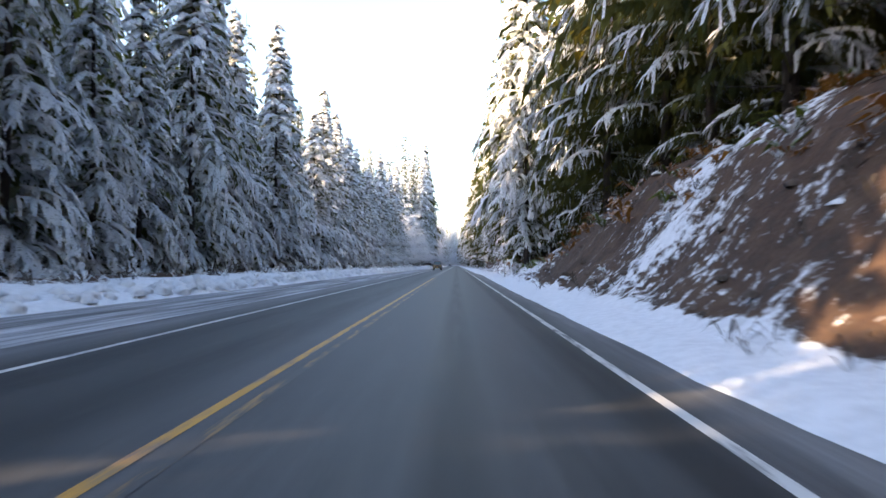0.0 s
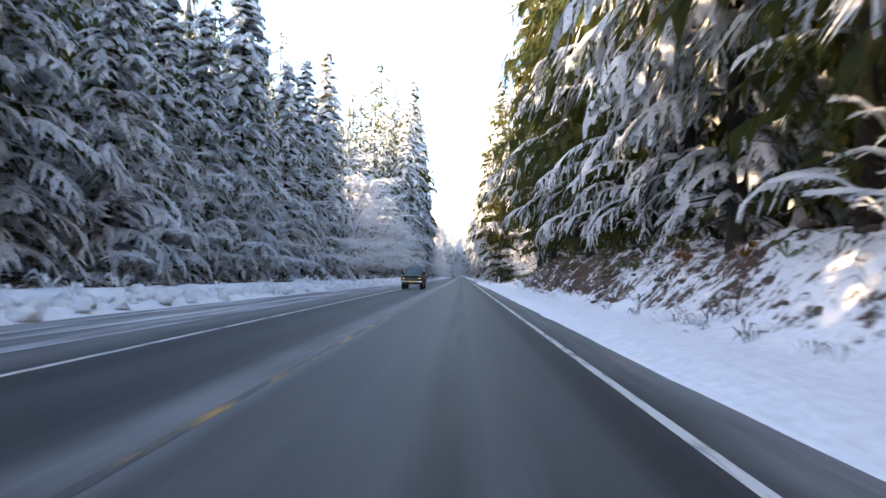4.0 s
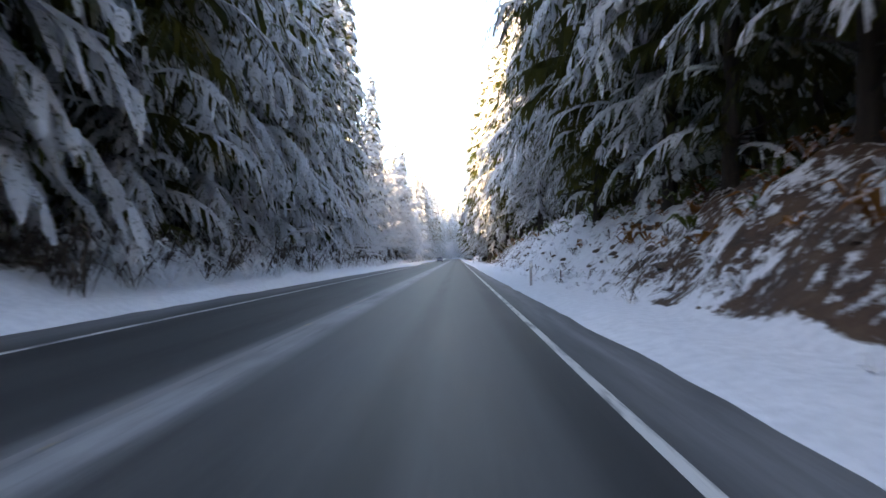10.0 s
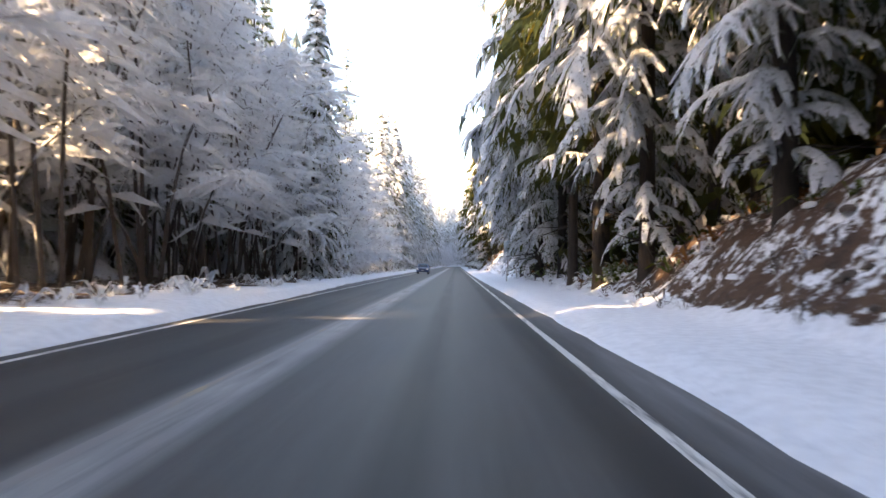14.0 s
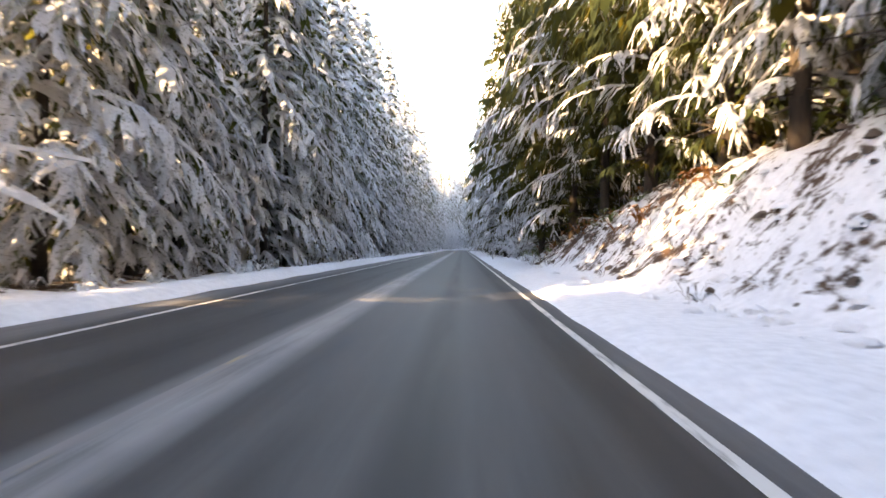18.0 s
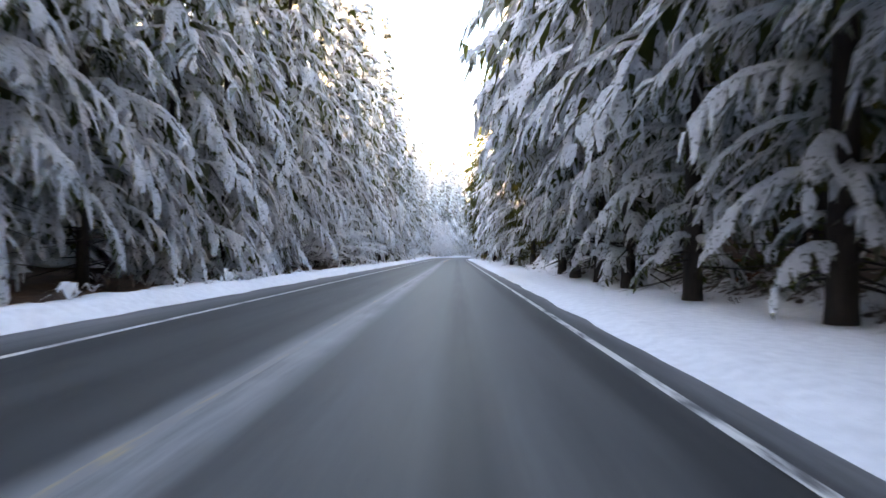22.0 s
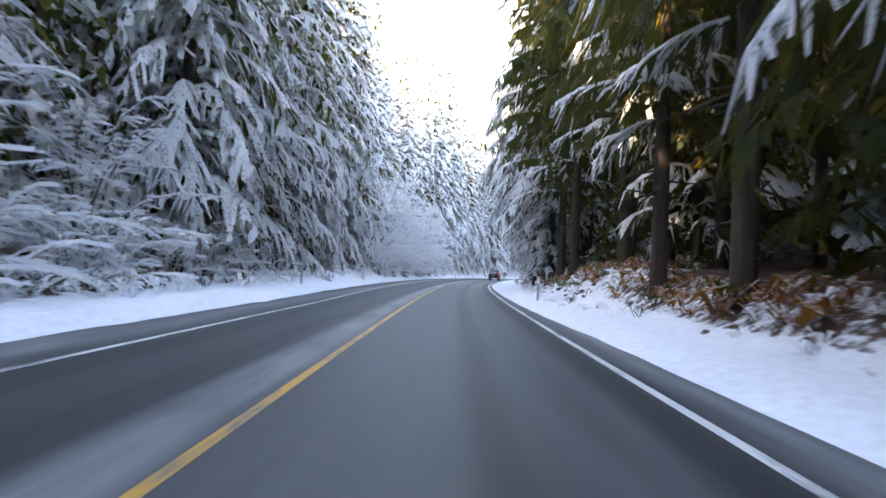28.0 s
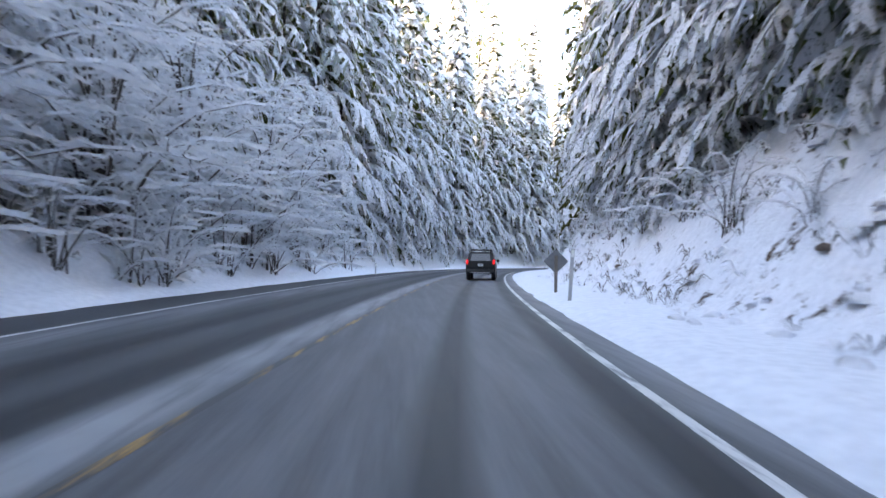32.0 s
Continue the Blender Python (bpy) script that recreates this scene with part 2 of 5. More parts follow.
def pullout_mat():
    """Hard-packed snow and grit with dark tyre lines along it."""
    m, nt, b = material("packed_snow_grit", 0.75)
    co = coords(nt)
    st = node(nt, "ShaderNodeMapping", Scale=(1.0, 0.035, 1.0), Rotation=(0, 0, 0.03))
    nt.links.new(co, st.inputs[0])
    f = noise_fac(nt, st.outputs[0], 2.2, 8, 0.7)
    c = ramp(nt, f, [(0.36, (0.06, 0.062, 0.066)), (0.5, (0.24, 0.245, 0.26)), (0.66, (0.62, 0.64, 0.68))])
    nt.links.new(c, b.inputs["Base Color"])
    bump(nt, b, calc(nt, "ADD", f, noise_fac(nt, co, 9, 6)), 0.6, 0.05)
    return m


GROUND, ROAD, PULLOUT = ground_mat(), road_mat(), pullout_mat()
WHITE_LINE, YELLOW_LINE = paint_mat("worn_white_paint", (0.62, 0.62, 0.60)), paint_mat("worn_yellow_paint", (0.52, 0.27, 0.03))
BROWN_LINE = paint_mat("scuffed_yellow_paint", (0.40, 0.22, 0.04), -2.9, (0.05, 0.05, 0.05))
FAINT_LINE = paint_mat("buried_yellow_paint", (0.42, 0.30, 0.12), -3.3, (0.19, 0.19, 0.195))
BRACKEN = foliage("dead_bracken", (0.10, 0.035, 0.012), (0.30, 0.14, 0.04), (0.5, 0.2, 0.02), 0.1)
FERN = foliage("sword_fern", (0.015, 0.035, 0.01), (0.07, 0.11, 0.025), (0.3, 0.3, 0.03), 0.2)
ROCK = plain("bank_rock", (0.10, 0.075, 0.06), 0.9, vary=0.6, scale=3.0, bumps=0.8)
STICK = bark_mat("dead_twig", (0.03, 0.022, 0.018), (0.11, 0.085, 0.065))

# ---- the plan of the road: s along it, x across it ----
BENDS = [(570, 0.0), (610, 0.0012), (660, 0.0015), (700, 0.0020), (728, 0.0090), (800, 0.0090), (830, 0.0)]     # curvature to the right, by metres along
S0, S1 = -40, 880


def plan():
    n = S1 - S0 + 1
    head, px, py = 0.0, 0.0, float(S0)
    out = []
    for i in range(n):
        s = S0 + i
        out.append((px, py, head))
        k = float(np.interp(s, [p[0] for p in BENDS], [p[1] for p in BENDS]))
        head += k
        px += math.sin(head)
        py += math.cos(head)
    return out


LINE = plan()


def at(s, x):
    """The place x metres to the right of the road's datum, s metres along it."""
    f = min(max(s - S0, 0), len(LINE) - 1.001)
    i = int(f)
    u = f - i
    a, b = LINE[i], LINE[i + 1]
    px, py, h = (a[k] * (1 - u) + b[k] * u for k in range(3))
    if s > S1 - 1 or s < S0:
        e = s - (S1 - 1 if s > S1 - 1 else S0)
        px, py = px + e * math.sin(h), py + e * math.cos(h)
    return px + x * math.cos(h), py - x * math.sin(h), h


def keyed(s, keys):
    return float(np.interp(s, [k[0] for k in keys], [k[1] for k in keys]))


# height of the cut bank beside the road, and how much of it is snow
BANK_R = [(-40, 5), (0, 5.2), (28, 4.6), (42, 1.6), (56, 0.5), (70, 1.2), (80, 2.0), (100, 2.0), (118, 2.4), (138, 2.8), (152, 1.0), (188, 0.8),
          (204, 2.8), (226, 3.0), (240, 3.2), (256, 4.8), (272, 4.2), (292, 4.4), (300, 4.1), (308, 2.8), (317, 0.6), (352, 0.5), (362, 2.2), (372, 4.2),
          (400, 3.6), (413, 1.8), (426, 0.5), (474, 0.5), (490, 1.6), (506, 3.2), (520, 1.8), (534, 0.7), (590, 0.7), (598, 1.35), (605, 1.2), (613, 0.7), (632, 1.2), (650, 3.4),
          (668, 5.5), (720, 5), (880, 4)]
BANK_L = [(-40, 0.3), (165, 0.3), (185, 0.45), (205, 0.6), (235, 1.0), (275, 1.0), (292, 0.2), (330, -0.2), (560, -0.3), (596, 0.1), (620, 0.5), (636, 1.3),
          (650, 1.6), (700, 2.0), (880, 3)]
COVER_R = [(-40, 0.44), (12, 0.42), (18, 0.53), (23, 0.40), (34, 0.37), (39, 0.47), (45, 0.58), (54, 0.75), (80, 0.62), (116, 0.44), (138, 0.43), (148, 0.5), (190, 0.62), (206, 0.42), (228, 0.5), (244, 0.62), (270, 0.57), (284, 0.54),
           (300, 0.5), (310, 0.45), (330, 0.6), (365, 0.62), (385, 0.56), (398, 0.5), (410, 0.5), (420, 0.55), (470, 0.5), (500, 0.56), (530, 0.6), (566, 0.48), (590, 0.5), (604, 0.6), (620, 0.6), (640, 0.56), (662, 0.58), (690, 0.62), (880, 0.7)]
PULL = [(-40, 3.8), (60, 3.6), (110, 3.0), (150, 1.9), (165, 1.3), (195, 0.0), (288, 0.0), (298, -0.9), (314, -0.85), (332, -0.15), (345, 0.0), (560, 0.0), (596, 0.4), (630, 1.5), (668, 2.4), (880, 2.4)]


# where the snow of the verge begins, metres across, and the road's own edge
EDGE_R = [(-40, 2.45), (30, 2.4), (60, 2.65), (76, 2.85), (90, 2.5), (146, 2.54), (176, 2.25), (200, 2.5), (218, 2.68), (260, 2.43), (300, 2.4), (340, 2.1), (359, 2.03),
          (442, 2.1), (483, 2.28), (522, 2.23), (583, 2.45), (600, 2.1), (641, 2.0), (660, 2.25), (880, 2.2)]
TOE_R = [(-40, 3.3), (30, 3.3), (45, 4.2), (80, 4.6), (140, 4.7), (165, 6.5), (190, 6.5), (205, 4.4), (220, 4.1), (262, 4.5), (300, 5.0), (360, 5.0), (406, 4.0),
         (440, 5.5), (467, 6.2), (482, 6.2), (500, 4.6), (524, 6.6), (548, 6.6), (570, 4.4), (586, 4.2), (597, 3.7), (606, 3.7), (620, 4.6), (880, 4.6)]      # foot of the cut bank
EDGE_L = [(560, 0.0), (596, 0.4), (630, 1.5), (668, 2.4), (880, 2.4)]


def smooth(u):
    u = min(max(u, 0.0), 1.0)
    return u * u * (3 - 2 * u)


def relief(s, x):
    return noise.noise((x * 0.5, s * 0.5, 3.1)), noise.noise((x * 1.6, s * 1.6, 7.7))


def edge_right(s):
    return keyed(s, EDGE_R) + 0.09 * noise.noise((s * 0.35, 0, 9)) + 0.05 * noise.noise((s * 1.1, 0, 4))


def edge_left(s):
    return -6.45 - keyed(s, PULL) + 0.2 * noise.noise((s * 0.35, 5, 9)) + 0.1 * noise.noise((s * 1.1, 5, 4))


def ground_z(s, x):
    n1, n2 = relief(s, x)
    if x > -1:
        d = x - edge_right(s)
        h = keyed(s, BANK_R)
        if d < -0.001:
            return -0.06
        start = keyed(s, TOE_R) - keyed(s, EDGE_R)
        z = 0.012 + 0.15 * smooth(d / 0.7) + 0.05 * n1 * smooth(d)
        up = smooth((d - start) / (0.78 * h + 1.3))
        z += h * up + (0.45 * n1 + 0.22 * n2) * min(1, h / 2.5) * smooth((d - start) / 1.2) * (1 - 0.5 * smooth((d - 9) / 5))
        return z + 0.10 * max(0, d - start - h) + 0.0035 * max(0, d - 12) ** 2 * (d < 40) + (5.5 if d >= 40 else 0) * 0.5
    d = edge_left(s) - x
    h = keyed(s, BANK_L)
    if d < -0.001:
        return -0.06
    berm = 0.012 + 0.23 * smooth(d / 0.6) + (0.14 * n1 + 0.12 * n2) * smooth(d / 0.5) * (1 if s < 200 else 0.5)
    return berm + h * smooth((d - 0.9) / (0.8 * abs(h) + 1.2)) + 0.25 * n1 * smooth((d - 2) / 3) + 0.05 * max(0, d - 5)


def cover(s, x):
    """How likely snow lies here: full on the verges, broken on the banks, thin under the trees."""
    if x > -1:
        d = x - keyed(s, TOE_R) + 1.7
        h = keyed(s, BANK_R)
        if d < 1.7:
            return 0.95
        deep = 0.95 + (keyed(s, COVER_R) - 0.95) * smooth((d - 1.7) / 0.7)
        return deep + (0.40 - deep) * smooth((d - 2.6 - 0.8 * h) / 2.0)
    d = -6.45 - keyed(s, PULL) - x
    near = 1.0 if 205 < s < 300 else 2.2
    return 0.95 + ((0.34 if 430 < s < 585 else 0.46) - 0.95) * smooth((d - near) / 1.6) + (0.3 if s > 610 else 0) * smooth((d - 2.2) / 1.6)


# ---- mesh helpers ----


def mesh_ob(name, verts, faces, mats, parent=None, label="", index=None, flat=True):
    me = bpy.data.meshes.new(name)
    me.from_pydata(verts, [], faces)
    for m in mats:
        me.materials.append(m)
    if index is not None:
        me.polygons.foreach_set("material_index", index)
    me.polygons.foreach_set("use_smooth", [not flat] * len(me.polygons))
    me.update()
    ob = new(name, me)
    if parent:
        ob.parent = parent
    if label:
        ob["label"] = label
    return ob


def part(name, bm, mat, parent, label="", flat=True):
    me = bpy.data.meshes.new(name)
    bm.to_mesh(me)
    bm.free()
    me.materials.append(mat)
    me.polygons.foreach_set("use_smooth", [not flat] * len(me.polygons))
    ob = new(name, me)
    ob.parent = parent
    if label:
        ob["label"] = label
    return ob


def ribbon(name, xs, s_from, s_to, z, mat, step=2.0, uv=True):
    """A strip of the road between two lines across, following the plan."""
    verts, faces, uvs = [], [], []
    ss = np.arange(s_from, s_to + 0.01, step)
    for s in ss:
        for x in xs:
            xv = x(s) if callable(x) else x
            a, b, _ = at(s, xv)
            verts.append((a, b, z))
            uvs.append((xv / 10, s / 10))
    w = len(xs)
    for i in range(len(ss) - 1):
        for j in range(w - 1):
            faces.append((i * w + j, i * w + j + 1, (i + 1) * w + j + 1, (i + 1) * w + j))
    ob = mesh_ob(name, verts, faces, [mat])
    if uv:
        layer = ob.data.uv_layers.new(name="UVMap")
        for loop in ob.data.loops:
            layer.data[loop.index].uv = uvs[loop.vertex_index]
    return ob


# ---- ground, road, lines ----


def build_ground():
    # columns at fixed distances from where the snow begins on either side
    close = [-0.05, 0.0, 0.12, 0.28, 0.5]
    right = close + list(np.arange(0.8, 10.6, 0.42)) + [11.2, 12.2, 13.6, 15.6, 18.5, 22.5, 28, 36, 48, 68, 108]
    left = close + list(np.arange(0.9, 12.5, 0.5)) + [13.2, 14.6, 16.5, 19.5, 23.5, 29.5, 38, 53, 78, 113, 163]
    w = len(left) + len(right) + 1
    verts, faces, cov = [], [], []
    for s in range(S0, S1 + 1):
        el, er = edge_left(s), edge_right(s)
        for x in [el - d for d in reversed(left)] + [-1.8] + [er + d for d in right]:
            a, b, _ = at(s, x)
            verts.append((a, b, ground_z(s, x) if x != -1.8 else -0.06))
            cov.append(cover(s, x))
    for i in range(S1 - S0):
        for j in range(w - 1):
            faces.append((i * w + j, i * w + j + 1, (i + 1) * w + j + 1, (i + 1) * w + j))
    k = len(verts)
    verts += [(-2500, -2000, -1.2), (2500, -2000, -1.2), (2500, 3500, -1.2), (-2500, 3500, -1.2)]
    cov += [0.6] * 4
    faces.append((k, k + 1, k + 2, k + 3))
    ob = mesh_ob("ground", verts, faces, [GROUND], flat=False)
    ob.data.attributes.new("cover", "FLOAT", "POINT").data.foreach_set("value", cov)
    return tagged(ob, "snow-covered verges, brown cut banks and forest floor", "ground", kind="structure")


build_ground()
# the left lane widens into the bend
WIDEN = [(596, 0.0), (630, 0.9), (668, 1.7), (880, 1.7)]
tagged(ribbon("road", (lambda s: -6.6 - keyed(s, EDGE_L), lambda s: -6.0 - keyed(s, EDGE_L), -5.2, -4, -3, -2.2, -1.2, -0.2, 0.8, 1.7, 2.4, 3.1), S0, S1 - 2, 0.0, ROAD), "wet grey two-lane asphalt road dusted with snow", "road", kind="structure")
tagged(ribbon("pullout", (lambda s: -6.6 - keyed(s, PULL) - 0.3, lambda s: -6.6 - keyed(s, PULL) * 0.5, -6.55), S0, 196, 0.004, PULLOUT), "wide roadside pull-out of packed snow and grit", "pavement", kind="structure")
for sides in ((1.62, 1.74), (lambda s: -5.28 - keyed(s, WIDEN), lambda s: -5.16 - keyed(s, WIDEN))):
    tagged(ribbon("edge_line", sides, S0, S1 - 2, 0.004, WHITE_LINE), "worn white edge line on grey asphalt", "road marking", kind="structure")
for a, b, x, mat, label in ((-40, 58, -2.2, YELLOW_LINE, "worn yellow centre line on grey asphalt"), (-40, 58, -1.95, BROWN_LINE, "scuffed second centre line on grey asphalt"),
                            (58, 150, -2.2, BROWN_LINE, "scuffed yellow centre line on grey asphalt"), (150, 530, -2.28, FAINT_LINE, "yellow centre line nearly buried in salt and snow"),
                            (530, 556, -2.2, BROWN_LINE, "scuffed yellow centre line on grey asphalt"), (556, 630, -2.16, YELLOW_LINE, "worn yellow centre line on grey asphalt"),
                            (630, 878, -2.16, BROWN_LINE, "scuffed yellow centre line on grey asphalt")):
    tagged(ribbon("centre_line", (x - 0.055, x + 0.055), a, b, 0.004, mat), label, "road marking", kind="structure")

# milled rumble strip on the right shoulder, its slots full of grey grit
verts, faces = [], []
for i in range(210):
    s = 139 + i * 0.3
    for ds, x in ((0, 1.86), (0, 2.14), (0.13, 2.14), (0.13, 1.86)):
        a, b, _ = at(s + ds, x)
        verts.append((a, b, 0.004))
    faces.append(tuple(range(4 * i, 4 * i + 4)))
tagged(mesh_ob("rumble_strip", verts, faces, [plain("slot_grit", (0.13, 0.13, 0.135), 0.8, 0, 0.4, 5)]), "row of milled rumble slots filled with grey grit", "road marking", kind="stuff")

# ---- trees ----


def tube(verts, faces, pts, radii, sides=6):
    base = len(verts)
    for p, r in zip(pts, radii):
        for k in range(sides):
            a = 2 * math.pi * k / sides
            verts.append((p[0] + r * math.cos(a), p[1] + r * math.sin(a), p[2]))
    for i in range(len(pts) - 1):
        for k in range(sides):
            n = (k + 1) % sides
            faces.append((base + i * sides + k, base + i * sides + n, base + (i + 1) * sides + n, base + (i + 1) * sides + k))


def fir(name, label, H, R, base, gap, per, seed, near=9.5, droop=0.8, snowy=0.92, bare=0, coarse=False, wide=1.15, needles=None, per_low=0, taper=0.82, close_to=0.0, dense=1):
    """A fir: tapered trunk, whorls of weeping boughs, each a pointed frond of side sprays with a blanket of snow along it."""
    rg = random.Random(seed)
    tree = new(name)
    tv, tf = [], []
    r0 = 0.006 * H + 0.04
    lean = rg.uniform(-0.012, 0.012)
    zs = [-0.6, 0.4, H * 0.15, H * 0.4, H * 0.7, H]
    rs = [r0 * 1.4, r0 * 1.05, r0 * 0.92, r0 * 0.68, r0 * 0.36, 0.02]
    if coarse:
        zs, rs = [-0.6, H * 0.5, H], [r0 * 1.2, r0 * 0.6, 0.02]
    tube(tv, tf, [(lean * z, 0.3 * lean * z, z) for z in zs], rs, 4 if coarse else 8)
    for _ in range(bare):
        zz, a, L = rg.uniform(0.8, max(1.5, base)), rg.uniform(0, 6.28), rg.uniform(0.6, 2.6)
        p0 = Vector((0, 0, zz))
        p1 = Vector((math.cos(a) * L, math.sin(a) * L, zz + rg.uniform(-0.5, 0.25) * L))
        k, e, f = len(tv), Vector((0, 0, 0.035)), Vector((-math.sin(a), math.cos(a), 0)) * 0.035
        tv.extend((tuple(p0 + e), tuple(p0 - e + f), tuple(p0 - e - f), tuple(p1)))
        tf.extend(((k, k + 1, k + 3), (k + 1, k + 2, k + 3), (k + 2, k, k + 3)))
    gv, gf, sv, sf = [], [], [], []

    def bough(z, ang, L, dr):
        """One drooping plume: a ridge of snow along the spine, snowy fingers hanging from both sides, dark needles under and beyond them."""
        lod = 4 if coarse else 0 if z < min(near, close_to) else 1 if z < near else 2 if z < 18 else 3
        ca, sa = math.cos(ang), math.sin(ang)
        wob = rg.uniform(-0.18, 0.18)
        side, up = Vector((-sa, ca, 0)), Vector((0, 0, 1))

        def pos(u):
            sw = wob * L * u * u
            return Vector((lean * z + ca * L * u * (1 - 0.16 * u * u) - sa * sw, sa * L * u * (1 - 0.16 * u * u) + ca * sw, z + L * (0.24 * u - dr * u * u)))

        load = rg.uniform(0.72, 0.97) if rg.random() < snowy else 0.0
        n = max(2, int(L / (0.27, 0.38, 0.60, 1.0, 0.95)[lod]))
        wd = (0.08, 0.115, 0.15, 0.28, 0.28)[lod] * wide
        sprays = (3 * dense, 2 * dense, dense, 1, 1)
        # dark needles hanging under the spine
        for _ in range((4 * dense, 3 * dense, 2 * dense, 1, 1)[lod]):
            u = rg.uniform(0.05, 0.85)
            h = (0.05, 0.07, 0.14, 0.25, 0.35)[lod]
            p0, p1 = pos(max(0.02, u - h)), pos(u + h)
            m = p0.lerp(p1, rg.uniform(0.2, 1.3)) - up * (0.16 * L * rg.uniform(0.4, 1.2) + 0.15) + side * rg.uniform(-0.3, 0.3)
            k = len(gv)
            gv.extend((tuple(p0 - up * 0.03), tuple(p1 - up * 0.03), tuple(m)))
            gf.append((k, k + 1, k + 2))
        if load and lod < 4:
            # the ridge: three rows of points, the middle one raised
            m = (5, 4, 3, 3)[lod]
            k = len(sv)
            for i in range(m):
                u = 0.14 + 0.84 * i / (m - 1)
                p = pos(u)
                w = wd * (1.25 if 0 < i < m - 1 else 0.45) * rg.uniform(0.75, 1.3)
                sv.extend((tuple(p + side * w - up * 0.5 * w), tuple(p + up * (0.05 + 0.40 * w)), tuple(p - side * w - up * 0.5 * w)))
            for i in range(m - 1):
                j = k + 3 * i
                sf.extend(((j, j + 3, j + 4, j + 1), (j + 1, j + 4, j + 5, j + 2)))
        for i in range(n + 1):
            u = 0.14 + 0.86 * (i + rg.uniform(-0.25, 0.25)) / n
            p = pos(u)
            ahead = (pos(u + 0.05) - p).normalized()
            full = L * ((0.065 + 0.115 * math.sin(math.pi * min(1.0, 0.22 + 0.74 * u))) if lod == 0 else (0.085 + 0.14 * math.sin(math.pi * min(1.0, 0.22 + 0.74 * u))) if lod == 1 else (0.10 + 0.18 * math.sin(math.pi * min(1.0, 0.22 + 0.74 * u)))) + 0.12
            for sg in ((1, -1) if i < n else (0,)):
                l = full * rg.uniform(0.4, 1.5)
                fall = rg.uniform(0.3, 1.0) * (0.6 if coarse else 1.0)
                d = (ahead * rg.uniform(0.3, 1.0) + side * sg * rg.uniform(0.3, 0.9) - up * fall * 0.6).normalized()
                across = d.cross(up).normalized()
                mid = p + d * l * 0.55
                tip = p + d * l - up * l * fall * 0.55
                # needles: pointed sprays that hang below the snow and reach past it
                for f in range(sprays[lod]):
                    c = (f + rg.uniform(0.1, 0.9)) / sprays[lod]
                    root = (p.lerp(mid, c * 1.8) if c < 0.55 else mid.lerp(tip, (c - 0.55) * 1.6)) - up * 0.05
                    e = (d * 0.8 + across * rg.uniform(-0.9, 0.9) - up * rg.uniform(0.3, 1.1)).normalized()
                    w = across * wd * (0.40 / dense, 0.5 / dense, 0.9 / dense, 0.9, 0.9)[lod] * rg.uniform(0.7, 1.3) + d * 0.03
                    k = len(gv)
                    gv.extend((tuple(root + w), tuple(root - w), tuple(root + e * l * (rg.uniform(0.3, 0.6) if lod < 2 else rg.uniform(0.6, 1.0)))))
                    gf.append((k, k + 1, k + 2))
                if rg.random() > load:
                    continue
                w = wd * rg.uniform(0.5, 1.2)
                lift = up * (0.05 + 0.28 * w)
                k = len(sv)
                q = across * w
                if lod < 2:
                    # an uneven pad: ragged sides, a raised middle, a blunt hanging end
                    left, right = p + d * l * rg.uniform(0.25, 0.75), p + d * l * rg.uniform(0.25, 0.75)
                    mm = left.lerp(right, 0.5) + lift + across * rg.uniform(-0.3, 0.3) * w
                    sv.extend((tuple(p + q * rg.uniform(0.3, 1.0) + lift * 0.4), tuple(p - q * rg.uniform(0.3, 1.0) + lift * 0.4), tuple(left + q * rg.uniform(0.7, 1.4) - up * 0.45 * w), tuple(mm),
                               tuple(right - q * rg.uniform(0.7, 1.4) - up * 0.45 * w), tuple(tip + q * rg.uniform(0.1, 0.7)), tuple(tip - q * rg.uniform(0.1, 0.7) + up * 0.3 * w)))
                    sf.extend(((k, k + 2, k + 3), (k, k + 3, k + 1), (k + 1, k + 3, k + 4), (k + 2, k + 5, k + 3), (k + 3, k + 5, k + 6), (k + 3, k + 6, k + 4)))
                else:
                    sv.extend((tuple(p + q * rg.uniform(-0.2, 0.7) + lift), tuple(p + d * l * rg.uniform(0.35, 0.8) + q * rg.uniform(0.7, 1.3) - up * 0.25 * w),
                               tuple(tip - q * rg.uniform(-0.6, 0.6)), tuple(p + d * l * rg.uniform(0.2, 0.65) - q * rg.uniform(0.7, 1.3) - up * 0.25 * w)))
                    sf.append((k, k + 1, k + 2, k + 3))

    z = base
    while z < H * 0.985:
        t = (z - base) / (H - base)
        L = R * (1 - t) ** taper * (0.75 + 0.25 * min(1, t * 6) if taper > 0.7 else 0.55 + 0.45 * min(1, t * 4.5)) + 0.3
        if taper < 0.8:
            L = min(L, (1.25 if taper > 0.7 else 0.9 if base > 4 else 2.1) + 0.42 * z)
        n = (per if t < 0.7 else max(3, per - 1)) + (per_low if z < 14 else 0)
        a0 = rg.uniform(0, 6.28)
        for b in range(n):
            bough(z + rg.uniform(-0.4, 0.4) * gap, a0 + 6.283 * (b + rg.uniform(-0.3, 0.3)) / n, L * rg.uniform(0.65, 1.2), droop * rg.uniform(0.7, 1.25) * (1 - 0.3 * t))
        z += gap * (0.84 if z < near and not coarse else 1.0) * (1 - 0.5 * t if z < 18 or coarse else 0.85 - 0.3 * t) * rg.uniform(0.85, 1.15)
    mesh_ob("trunk", tv, tf, [BARK], tree, flat=False)
    mesh_ob("crown", gv, gf, [needles or NEEDLES], tree, "drooping dark green needle boughs")
    mesh_ob("snow_load", sv, sf, [SNOW], tree, "fresh white snow lying along the boughs", flat=False)["kind"] = "stuff"
    return tagged(tree, label, "tree", "roadside forest")


